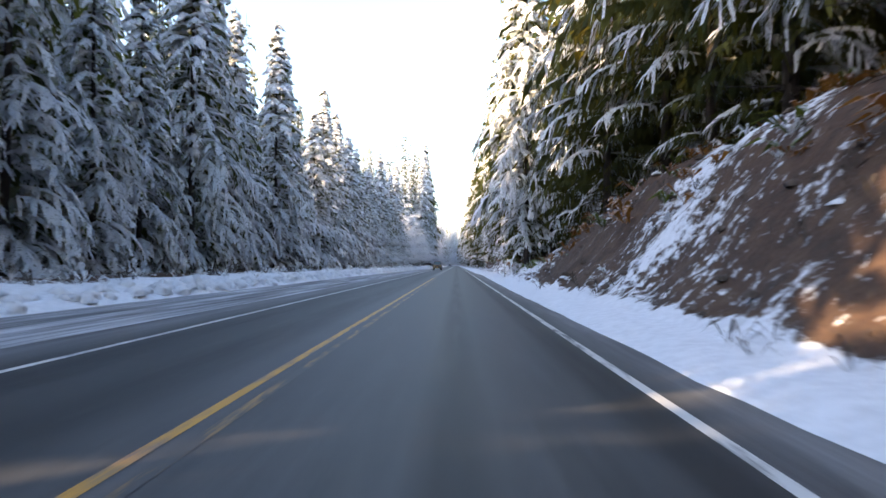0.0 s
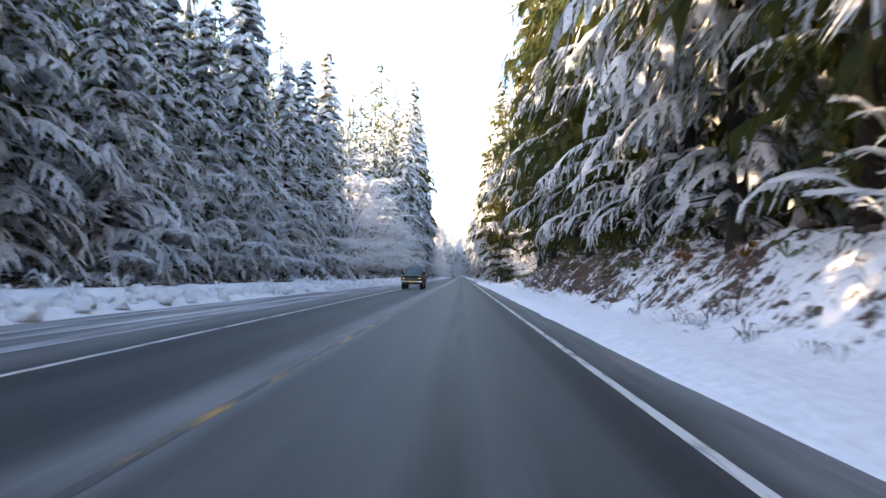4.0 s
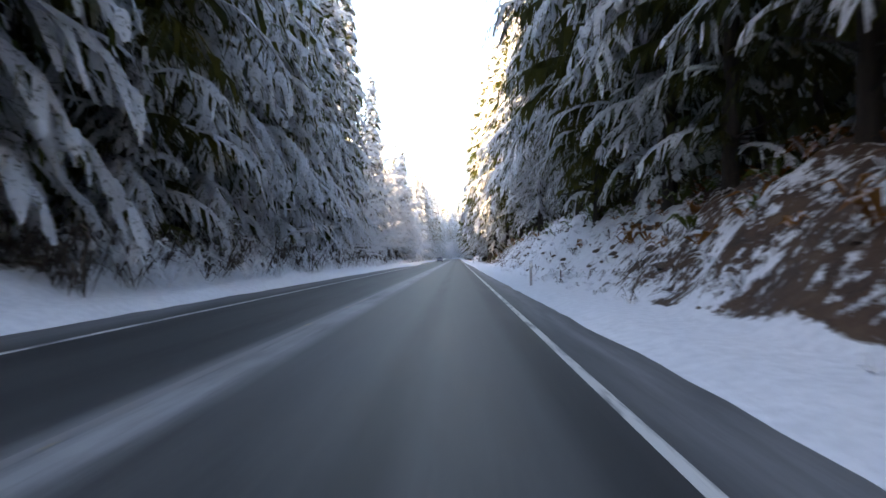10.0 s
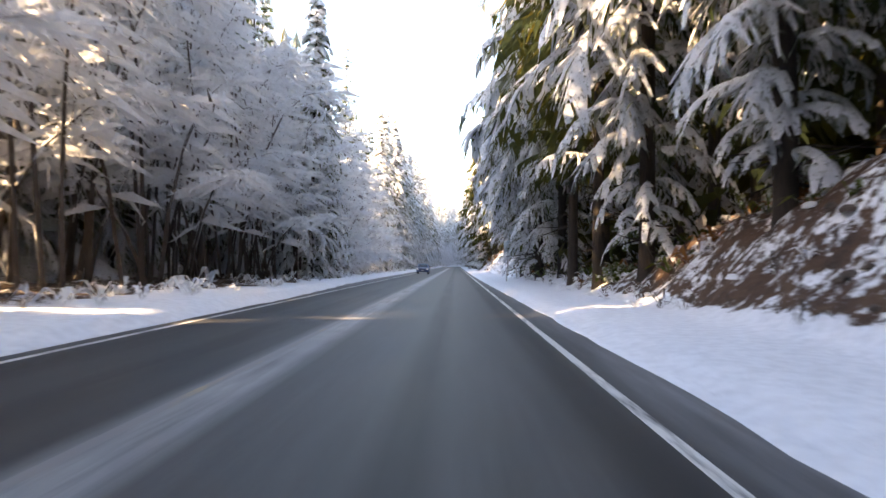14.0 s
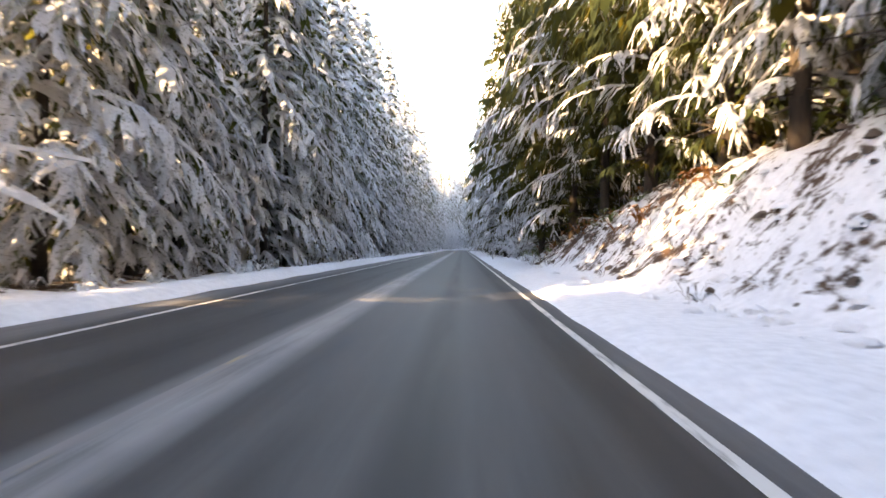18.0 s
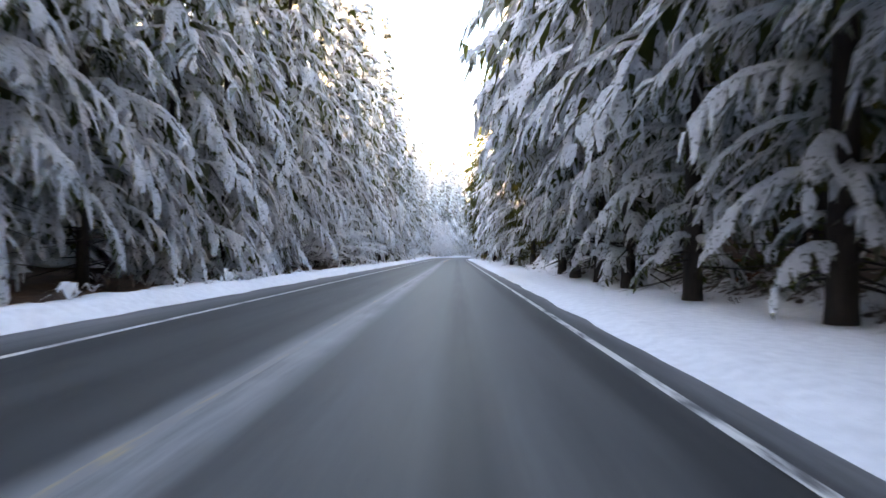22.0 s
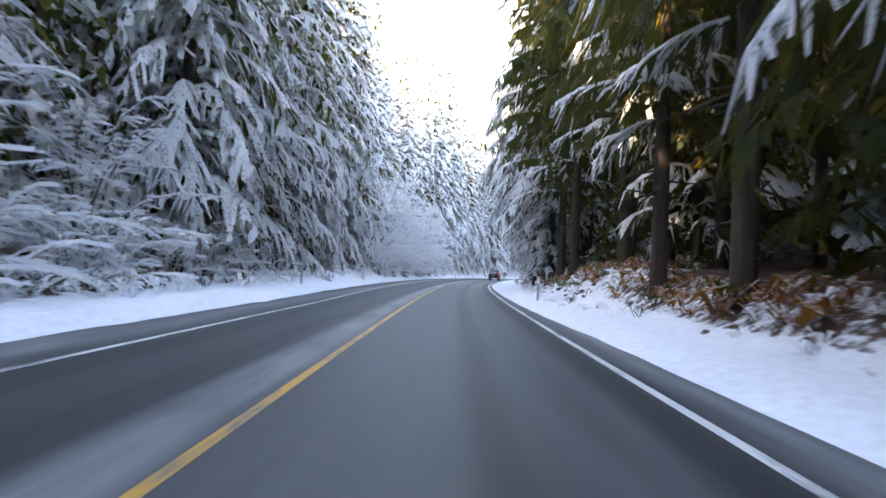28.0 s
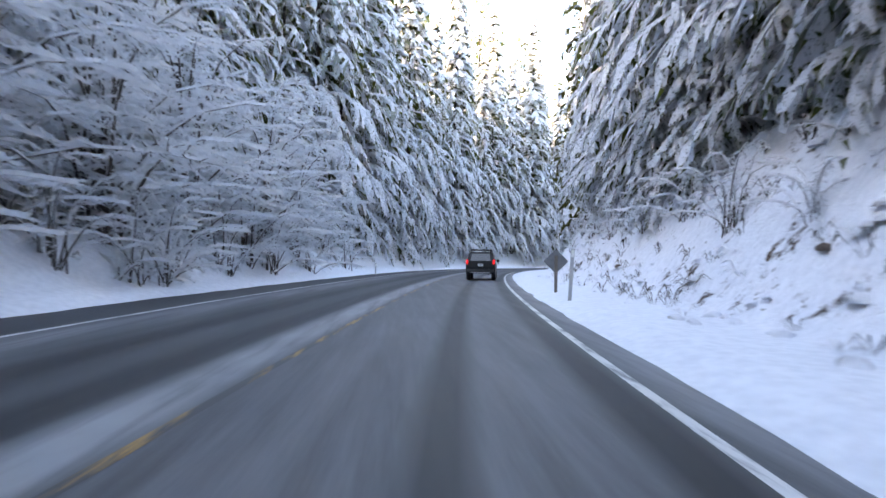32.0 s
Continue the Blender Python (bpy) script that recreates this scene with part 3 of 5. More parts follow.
def alder(name, label, H, R, seed, limbs=20, twigs=36, bare=0.12):
    """A leafless tree or shrub: limbs arch out and hang, lacy twigs furred with snow in layers."""
    rg = random.Random(seed)
    tree = new(name)
    bv, bf, sv, sf = [], [], [], []
    for l in range(limbs):
        a = 6.283 * (l * 0.618)
        lev = (l + 0.5) / limbs
        reach = R * (0.45 + 0.75 * (1 - lev) ** 0.7) * rg.uniform(0.8, 1.15)
        top = H * (max(0.16, bare) + (0.98 - max(0.16, bare)) * lev) * rg.uniform(0.92, 1.08)
        ca, sa = math.cos(a), math.sin(a)
        foot = Vector((rg.uniform(-1, 1), rg.uniform(-1, 1), 0)) * (1.6 if bare > 0.2 else 0.4)
        pts = []
        for i in range(6):
            u = i / 5
            r = reach * (0.12 * u + 0.88 * u * u) if lev > 0.5 else reach * (0.25 * u + 0.75 * u ** 1.6)
            zz = -0.3 + (top + 0.3) * (1 - (1 - u) ** 2.0) - 0.30 * reach * max(0, u - 0.55) ** 1.2
            pts.append(Vector((ca * r + 0.2 * math.sin(3 * u + l), sa * r + 0.2 * math.cos(2 * u + l), zz)) + foot * (1 - u))
        k = len(bv)
        rad = (0.006 if bare > 0.2 else 0.009) * H
        for i, p in enumerate(pts):
            w = rad * (1 - 0.8 * i / 5)
            bv.extend(((p.x + w, p.y, p.z), (p.x - 0.5 * w, p.y + 0.87 * w, p.z), (p.x - 0.5 * w, p.y - 0.87 * w, p.z)))
        for i in range(5):
            for j in range(3):
                m = (j + 1) % 3
                bf.append((k + 3 * i + j, k + 3 * i + m, k + 3 * i + 3 + m, k + 3 * i + 3 + j))
        k = len(sv)
        for i, p in enumerate(pts[1:]):
            w = 0.07 * (1 - 0.12 * i)
            sv.extend(((p.x - sa * w, p.y + ca * w, p.z), (p.x, p.y, p.z + 0.09), (p.x + sa * w, p.y - ca * w, p.z)))
        for i in range(4):
            sf.extend(((k + 3 * i, k + 3 * i + 3, k + 3 * i + 4, k + 3 * i + 1), (k + 3 * i + 1, k + 3 * i + 4, k + 3 * i + 5, k + 3 * i + 2)))
        for t in range(twigs):
            u = bare + (1 - bare) * rg.random() ** 0.8
            i = min(int(u * 5), 4)
            p = pts[i].lerp(pts[i + 1], u * 5 - i)
            b = a + rg.uniform(-2.6, 2.6)
            tl = rg.uniform(0.07, 0.16) * H * (1.2 - 0.5 * u)
            e = Vector((math.cos(b), math.sin(b), rg.uniform(-0.15, 0.45))).normalized()
            cr = Vector((-math.sin(b), math.cos(b), 0))
            tip = p + e * tl - Vector((0, 0, rg.uniform(0.2, 0.5) * tl))
            mid = p.lerp(tip, 0.5) + Vector((0, 0, 0.10 * tl))
            w = rg.uniform(0.014, 0.03)
            k = len(sv)
            sv.extend((tuple(p + cr * w), tuple(p - cr * w), tuple(mid + Vector((0, 0, 0.03))), tuple(tip)))
            sf.extend(((k, k + 1, k + 2), (k + 1, k + 3, k + 2)))
            for c in range(9):
                v = rg.uniform(0.1, 1.0)
                q = (p.lerp(mid, v * 2) if v < 0.5 else mid.lerp(tip, v * 2 - 1))
                g = (cr * rg.uniform(-1.2, 1.2) + e * rg.uniform(-0.4, 0.9) + Vector((0, 0, rg.uniform(-0.9, 0.7)))).normalized()
                sl = tl * rg.uniform(0.12, 0.34)
                ww = g.cross(Vector((0, 0, 1)))
                ww = ww.normalized() * rg.uniform(0.022, 0.052)
                # some twigs have shed their snow
                tv, tf = (bv, bf) if rg.random() < 0.07 else (sv, sf)
                k = len(tv)
                tv.extend((tuple(q + ww), tuple(q - ww), tuple(q + g * sl)))
                tf.append((k, k + 1, k + 2))
    mesh_ob("wood", bv, bf, [TWIG], tree, "bare brown limbs and twigs")["kind"] = "stuff"
    mesh_ob("snow_load", sv, sf, [FROST], tree, "fine twigs furred white with snow")
    return tagged(tree, label, "tree", "snowy alders")


def place(src, s, x, turn, size=1.0, tall=1.0, sink=0.1):
    a, b, h = at(s, x)
    z = ground_z(s, x) - sink
    return copy_thing(src, Matrix.LocRotScale((a, b, z), Euler((0, 0, turn)), (size, size, size * tall)))


FULL = [fir("fir_tree", "tall snow-laden fir with boughs weeping to the ground", H, R, b, g, 5, sd, droop=dr, wide=1.15, snowy=0.97) for H, R, b, g, sd, dr in
        ((29, 4.4, 1.3, 0.98, 11, 0.80), (26, 3.9, 1.0, 0.92, 12, 0.9), (31, 4.7, 1.8, 1.02, 13, 0.75), (24, 3.5, 0.9, 0.86, 14, 0.85))]
WHITE = [fir("fir_tree", "fir loaded almost white with fresh snow", H, R, b, g, 5, sd, droop=dr, wide=1.25, snowy=1.0) for H, R, b, g, sd, dr in
         ((28, 4.2, 1.0, 0.95, 15, 0.85), (31, 4.5, 1.4, 1.0, 16, 0.8))]
HIGH = [fir("fir_tree", "tall fir with a bare lower trunk and snowy boughs above", H, R, b, g, 5, sd, droop=dr, bare=26, snowy=0.96, wide=1.15, close_to=4.5) for H, R, b, g, sd, dr in
        ((32, 4.6, 3.4, 1.0, 21, 0.8), (30, 4.4, 2.8, 0.96, 22, 0.75))]
DARK = [fir("fir_tree", "dark green fir with little snow on its boughs", H, R, b, g, 5, sd, droop=dr, bare=16, snowy=0.15 if b > 5 else 0.3, wide=0.85, needles=GREEN_NEEDLES, per_low=1, taper=0.6, near=10.0, close_to=5.5, dense=2) for H, R, b, g, sd, dr in
        ((29, 5.6, 1.2, 0.95, 24, 0.50), (33, 5.8, 5.4, 0.95, 25, 0.42), (28, 5.4, 2.6, 0.9, 26, 0.5))]
BROAD = [fir("fir_tree", "broad fir with snow-covered boughs reaching over the verge", H, R, b, g, 5, sd, droop=dr, bare=18, snowy=1.0, wide=1.2, taper=0.72, near=10.0, close_to=5.5) for H, R, b, g, sd, dr in
         ((30, 5.4, 1.7, 1.0, 27, 0.70), (32, 5.8, 1.4, 1.05, 28, 0.66), (28, 5.1, 1.0, 0.98, 29, 0.75))]
BACK = [fir("far_fir", "snowy fir standing back in the forest", H, R, b, g, 4, sd, droop=0.7, coarse=True) for H, R, b, g, sd in
        ((32, 4.6, 3.0, 2.5, 31), (28, 4.2, 2.0, 2.4, 32), (35, 5.0, 4.5, 2.6, 33))]
BACK += [fir("far_fir", "dark fir standing back in the forest", H, R, b, g, 4, sd, droop=0.6, coarse=True, snowy=0.12, taper=0.65, wide=0.9) for H, R, b, g, sd in
         ((31, 5.0, 0.8, 2.3, 34), (28, 4.8, 0.6, 2.2, 35))]
YOUNG = [fir("young_fir", "young fir bowed under fresh snow", H, R, 0.5, g, 5, sd, droop=0.8, snowy=0.97) for H, R, g, sd in ((9, 2.2, 0.55, 41), (6, 1.7, 0.48, 42), (13, 2.8, 0.7, 43))]
ALDER = [alder("alder_tree", "leafless alder furred white with snow", H, R, sd, lb, tw) for H, R, sd, lb, tw in ((11, 5.5, 51, 28, 38), (9, 5.2, 52, 26, 38), (14, 5.6, 53, 30, 40))]
TALL_ALDER = [alder("alder_tree", "tall leafless alder with dark bare stems and a frosted crown", H, R, sd, lb, tw, 0.28) for H, R, sd, lb, tw in ((13, 5.0, 54, 14, 66), (15, 4.8, 55, 15, 66))]
SHRUB = [alder("snowy_shrub", "low leafless shrub covered in snow", H, R, sd, lb, tw) for H, R, sd, lb, tw in ((4.5, 2.9, 61, 14, 15), (3.2, 2.5, 62, 12, 14))]
for src in FULL + WHITE + HIGH + DARK + BROAD + YOUNG + ALDER + TALL_ALDER + SHRUB:
    src.matrix_basis = Matrix.Translation((-25 - random.uniform(0, 30), -45 - random.uniform(0, 25), 0))


def deep_fir(H, R, seed):
    """A fir deep in the wood: trunk and ragged skirts of snowy boughs."""
    rg = random.Random(seed)
    tree = new("far_fir")
    tv, tf, gv, gf, sv, sf = [], [], [], [], [], []
    tube(tv, tf, [(0, 0, -0.5), (0, 0, H)], [0.4, 0.03], 4)
    for t in range(14):
        z = 1.6 + (H - 2.5) * t / 14
        r = R * (1 - t / 14.6) ** 0.85
        n = 9
        for k in range(n):
            a0, a1 = 6.283 * k / n + t, 6.283 * (k + 0.85) / n + t
            q = r * rg.uniform(0.75, 1.2)
            v, f = (gv, gf) if rg.random() < 0.55 else (sv, sf)
            i = len(v)
            v.extend(((0, 0, z + 2.0), (q * math.cos(a0), q * math.sin(a0), z - 0.35 * q), (q * math.cos(a1), q * math.sin(a1), z - 0.35 * q)))
            f.append((i, i + 1, i + 2))
    mesh_ob("trunk", tv, tf, [BARK], tree)
    mesh_ob("crown", gv, gf, [NEEDLES], tree)
    mesh_ob("snow_load", sv, sf, [SNOW], tree)
    return tree


BACK.append(deep_fir(31, 4.5, 36))


def forest(name, label, spots, needles):
    """Many trees of the back rows as one mesh: spots are (pattern, s, x, turn, size, tall)."""
    vs, loops, starts, mats, n, nl = [], [], [], [], 0, 0
    cache = {}
    for k, s, x, turn, size, tall in spots:
        if k not in cache:
            got = []
            for c in BACK[k].children:
                me = c.data
                co = np.empty(len(me.vertices) * 3)
                me.vertices.foreach_get("co", co)
                lp = np.empty(len(me.loops), int)
                me.loops.foreach_get("vertex_index", lp)
                st = np.empty(len(me.polygons), int)
                me.polygons.foreach_get("loop_start", st)
                got.append((co.reshape(-1, 3), lp, st, {"trunk": 0, "crown": 1, "snow_load": 2}[c.name.split(".")[0]]))
            cache[k] = got
        a, b, _ = at(s, x)
        z = ground_z(s, x) - 0.1
        ct, sn = math.cos(turn) * size, math.sin(turn) * size
        turn_m = np.array([[ct, -sn, 0], [sn, ct, 0], [0, 0, size * tall]])
        for co, lp, st, mi in cache[k]:
            vs.append(co @ turn_m.T + (a, b, z))
            loops.append(lp + n)
            starts.append(st + nl)
            mats.append(np.full(len(st), mi))
            n, nl = n + len(co), nl + len(lp)
    vs, loops, starts, mats = (np.concatenate(q) for q in (vs, loops, starts, mats))
    me = bpy.data.meshes.new(name)
    me.vertices.add(len(vs))
    me.vertices.foreach_set("co", vs.ravel())
    me.loops.add(len(loops))
    me.loops.foreach_set("vertex_index", loops)
    me.polygons.add(len(starts))
    me.polygons.foreach_set("loop_start", starts)
    for m in (BARK, needles, SNOW):
        me.materials.append(m)
    me.polygons.foreach_set("material_index", mats)
    me.update(calc_edges=True)
    me.validate()
    return tagged(new(name, me), label, "forest", kind="stuff")


# ---- the forest, row by row ----
rt = random.Random(5)
# stretches with no front tree: (from, to)
GAPS_R = [(40, 62), (148, 183), (352, 358), (424, 432), (436, 444)]
GAPS_L = [(150, 210), (280, 296), (300, 342), (352, 388), (575, 600), (640, 700)]


def clear(s, gaps):
    return not any(a < s < b for a, b in gaps)


def front_left(s):
    return keyed(s, [(-40, -17.5), (95, -17.0), (130, -15.0), (175, -12.5), (200, -11.5), (590, -11.0), (603, -12.0), (636, -12.5), (650, -14.5), (705, -13.0), (880, -11.0)])


# openings made in the left wood, mostly its back rows, to let sun reach the road
SUN_GAPS = [(-9, -4), (298, 330), (361, 394)]
far_left, far_right = [], []


def lift_left(s):
    """The wood beside the pull-out is younger and lower."""
    return keyed(s, [(-40, 0.85), (48, 0.82), (75, 0.68), (160, 0.72), (195, 0.98), (220, 1.3), (242, 1.25), (265, 0.98), (400, 0.9), (560, 0.98), (625, 1.05), (650, 1.35), (720, 1.35), (880, 1.35)])


s = -32.0
while s < 872:
    x = front_left(s)
    if clear(s, GAPS_L) and (clear(s, SUN_GAPS) or s > 300):
        broad = max(0.95, lift_left(s))
        turn, size, tall = rt.uniform(0, 6.28), rt.uniform(0.88, 1.1) * broad, rt.uniform(0.92, 1.1) * lift_left(s) / broad
        if 14 < s < 800:
            kind = WHITE if 640 < s < 700 else DARK if 214 < s < 242 and rt.random() < 0.35 else HIGH if (446 < s < 560 or 606 < s < 634 or 205 < s < 228) and rt.random() < 0.6 else WHITE if rt.random() < 0.3 else FULL
            place(rt.choice(kind), s, x + rt.uniform(-0.9, 0.6), turn, size, tall)
        else:
            far_left.append((rt.randrange(3), s, x, turn, size, tall))
    s += rt.uniform(4.3, 6.0)
s = -32.0
while s < 872:
    # right side, on top of its bank
    h = keyed(s, BANK_R)
    if clear(s, GAPS_R):
        if s > 662:
            kind = WHITE
        elif s < 150:
            kind = BROAD if 56 < s < 108 and rt.random() < (0.35 if s < 72 else 0.7) else [DARK[0], DARK[0], DARK[2]]
        else:
            # share of snowless trees along the way
            dark = keyed(s, [(150, 0.3), (196, 0.35), (200, 0.9), (246, 0.85), (250, 0.1), (270, 0.15), (280, 0.6), (298, 0.6), (302, 0.75), (324, 0.75), (328, 0.1), (392, 0.1), (396, 0.9), (418, 0.9), (422, 0.1), (460, 0.1), (464, 0.12), (484, 0.15), (488, 0.3), (496, 0.3), (499, 0.9), (520, 0.9), (524, 0.08), (560, 0.1), (564, 1.0), (604, 1.0), (614, 0.4), (618, 0.1), (636, 0.2), (642, 0.9), (662, 0.9)])
            trunks = 300 < s < 326 or 470 < s < 486 or 582 < s < 618
            kind = ([DARK[1]] if trunks and s > 400 else [DARK[1], HIGH[0]] if trunks else [DARK[0], DARK[2]]) if rt.random() < dark else BROAD
        if 524 < s < 562:
            kind = HIGH
        x = (6.4 if s < 150 else 5.5) + 0.9 * max(0.0, h - 1.0) + (2.0 if 526 < s < 556 else 1.4 if 594 < s < 608 else 0.0) + rt.uniform(-0.5, 0.7)
        turn, size, tall = rt.uniform(0, 6.28), rt.uniform(0.98, 1.2), rt.uniform(0.88, 1.05)
        if 4 < s < 708:
            place(rt.choice(kind), s, x, turn, size, tall)
        else:
            far_right.append((rt.randrange(3), s, x, turn, size, tall))
    s += rt.uniform(4.6, 6.4)
for depth, step in ((16, 4.5), (24, 4.8), (33, 5.2)):
    s = -50.0
    while s < 800:
        far_right.append((5, s, 7.8 + depth + 0.8 * max(0.0, keyed(s, BANK_R) - 1.0) + rt.uniform(-2, 2), rt.uniform(0, 6.28), rt.uniform(0.9, 1.15), 1.0))
        s += rt.uniform(0.7, 1.3) * step
for i, s in enumerate((149, 155, 160.5, 166, 172, 177, 183, 188)):
    place((DARK[0], BROAD[0], DARK[2])[i % 3], s, 12.4 + rt.uniform(-0.6, 0.6), rt.uniform(0, 6.28), rt.uniform(0.95, 1.1))
for i, s in enumerate((44, 49.5, 55, 60.5, 424, 430, 436, 442, 448)):
    place(DARK[2 * (i % 2)], s, 10.4 + rt.uniform(-0.8, 0.8), rt.uniform(0, 6.28), rt.uniform(0.95, 1.1))
for i in range(13):
    place(DARK[2 * (i % 2)], 294 + i * 6.5 + rt.uniform(-1, 1), -18.5 + rt.uniform(-1, 1), rt.uniform(0, 6.28), rt.uniform(0.5, 0.62))
for s, x in ((303, -18), (314, -17), (325, -17.5), (337, -16)):
    place(rt.choice(FULL), s, x, rt.uniform(0, 6.28), 0.95)
for kind, s, x, size in ((DARK[:1], 414, 6.2, 1.1), (BROAD, 424, 8.2, 1.1), (DARK, 598, 8.4, 1.1), (HIGH, 531, 6.2, 1.1), (BROAD, 362, 8.6, 1.1)):
    place(rt.choice(kind), s, x, rt.uniform(0, 6.28), size, 0.95)
s = 638.0
while s < 704:
    place(rt.choice(WHITE), s, -15.5 + rt.uniform(-0.6, 0.6), rt.uniform(0, 6.28), rt.uniform(0.9, 1.1), 1.0)
    s += rt.uniform(4.5, 6)
for side, rows in ((-1, ((6, 5.4), (12, 6.8), (20, 11.0))), (1, ((2.4, 5.6), (5.8, 5.8), (11.5, 7.4), (19, 14.0)))):
    for depth, step in rows:
        s = -30.0
        while s < 878:
            x = front_left(s) - depth if side < 0 else 7.0 + 0.8 * max(0.0, keyed(s, BANK_R) - 1.0) + depth
            k = rt.randrange(3) if side < 0 or s > 655 else 3 + rt.randrange(2) if rt.random() < 0.75 else rt.randrange(3)
            if depth > (11 if side > 0 else 19):
                k = 5
            spot = (k, s, x + rt.uniform(-1.5, 1.5), rt.uniform(0, 6.28), rt.uniform(0.8, 1.08) * (lift_left(s) if side < 0 else 1.0), rt.uniform(0.9, 1.12))
            # trees in a sun opening are dropped, or moved far back
            if side < 0 and not clear(s - 0.48 * (x + 12), SUN_GAPS):
                spot = (spot[0], s, -125 - 1.6 * depth, *spot[3:]) if s > 100 else None
            if spot and (depth != 2.4 or clear(s, GAPS_R) and s < 655):
                if depth == 2.4 and 24 < s < 42:
                    place(DARK[0 if k % 2 else 2], s, spot[2] + 0.5, spot[3], spot[4], spot[5])
                else:
                    (far_left if side < 0 else far_right).append(spot)
            s += rt.uniform(0.8, 1.25) * step * (0.72 if side < 0 and 50 < s < 170 else 0.6 if s > 690 else 1.0)
# mostly hidden back rows, added to screen off the low sun
for depth, step in ((27, 4.6), (34, 5.0), (42, 5.5)):
    s = -60.0
    while s < 800:
        if clear(s + 0.48 * (depth - 1), SUN_GAPS):
            far_left.append((5, s, front_left(s) - depth + rt.uniform(-2, 2), rt.uniform(0, 6.28), rt.uniform(0.85, 1.1) * max(0.9, lift_left(s)), 1.0))
        s += rt.uniform(0.7, 1.3) * step
# hidden fir rows added to block low sun, with openings by metres along the right bank
SUNLIT = [(5, 10), (74, 104), (166, 190), (308, 326), (352, 358), (386, 402), (404, 416), (424, 428), (503, 520), (528, 548), (592, 602)]
for depth in (9, 16, 23.5, 31, 40):
    s = -95.0
    while s < 640:
        if clear(s - 0.48 * (front_left(s) - depth - 6), SUNLIT):
            far_left.append((5, s, front_left(s) - depth + rt.uniform(-1, 1), rt.uniform(0, 6.28), rt.uniform(0.85, 1.05) * (1.15 if depth > 22 and s > 285 else 1.0 if s < 40 or s > 200 else 1.08 if depth > 22 else 0.85), 1.0))
        s += rt.uniform(2.6, 4.2)
# half-height firs added behind the alders to keep sun off road and bank
for i in range(9):
    far_left.append((1, 299 + i * 4.4, -19.5 + rt.uniform(-1, 1), rt.uniform(0, 6.28), rt.uniform(0.46, 0.54), 1.0))
for a, b, step in ((45, 150, 4.6), (195, 262, 4.2), (575, 640, 5.0)):
    s = float(a)
    while s < b:
        far_left.append((rt.randrange(3), s, front_left(s) - 3.4 + rt.uniform(-0.6, 0.6), rt.uniform(0, 6.28), rt.uniform(0.75, 0.98) * lift_left(s), 1.0))
        s += rt.uniform(0.8, 1.2) * step
forest("forest", "dense snowy fir forest behind the pull-out and verge, with added sun-blocking rows", far_left, NEEDLES)
forest("forest", "dense snowy fir forest above the cut bank", far_right, GREEN_NEEDLES)
for src in BACK:
    for c in list(src.children):
        bpy.data.objects.remove(c)
    bpy.data.objects.remove(src)

# leafless trees and shrubs
for k, s, x, size in ((0, 112, -16.5, 0.75), (1, 119, -16.5, 0.9), (0, 126, -16, 0.85), (0, 133, -16.5, 0.95), (0, 140, -16.2, 1.05), (0, 146, -17, 1.1), (2, 441, 5.9, 0.45), (0, 152, -17.5, 1.15), (0, 160, -16.5, 1.25), (2, 166, -17.5, 0.8), (0, 171, -15.5, 1.45), (0, 177, -15.5, 1.4), (2, 183, -17, 1.15), (0, 186, -14, 1.45), (2, 193, -14.5, 1.2),
                      (0, 199, -12.8, 0.95), (1, 206, -13, 1.2), (1, 213, -12.5, 0.8), (0, 281, -12.5, 0.9), (0, 287, -12.5, 1.0), (2, 293, -13, 1.1),
                      (2, 299, -14, 1.4), (2, 305, -13.4, 1.6), (2, 311, -14, 1.65), (2, 317, -13.2, 1.6), (0, 323, -13, 1.75), (2, 329, -13.4, 1.6), (2, 335, -13, 1.55), (2, 341, -13.5, 1.5), (0, 348, -12.5, 1.4),
                      (2, 354, -13, 1.35), (0, 360, -12.3, 1.4), (2, 366, -13, 1.3), (0, 372, -12.2, 1.4), (2, 379, -13, 1.25), (2, 385, -15, 1.3), (2, 363, -18, 1.2), (2, 374, -18, 1.2), (0, 500, -12, 0.75), (0, 505, -12, 0.85), (1, 510, -12.3, 0.9), (0, 574, -13.5, 0.8), (1, 580, -12.5, 0.85), (1, 587, -12.8, 0.8), (1, 594, -12.5, 0.75),
                      (0, 636, -13, 0.8), (0, 642, -12.5, 0.9), (1, 648, -11.5, 1.0), (0, 654, -13, 1.1), (1, 660, -12, 1.15), (0, 666, -13, 1.1), (1, 672, -12, 1.15), (0, 679, -12.5, 0.95), (1, 686, -11.5, 1.0), (2, 694, -13, 0.8),
                      (1, 163, 11, 0.55), (1, 171, 10.6, 0.75), (0, 178, 9.8, 0.78), (1, 184, 9.4, 0.9)):
    grown = 296 < s < 390
    place(rt.choice(TALL_ALDER) if grown and s < 345 else ALDER[k], s, x, rt.uniform(0, 6.28), 0.72 * size if grown and s < 345 else 0.8 * size if grown else size, 1.15 if grown else 1.0)
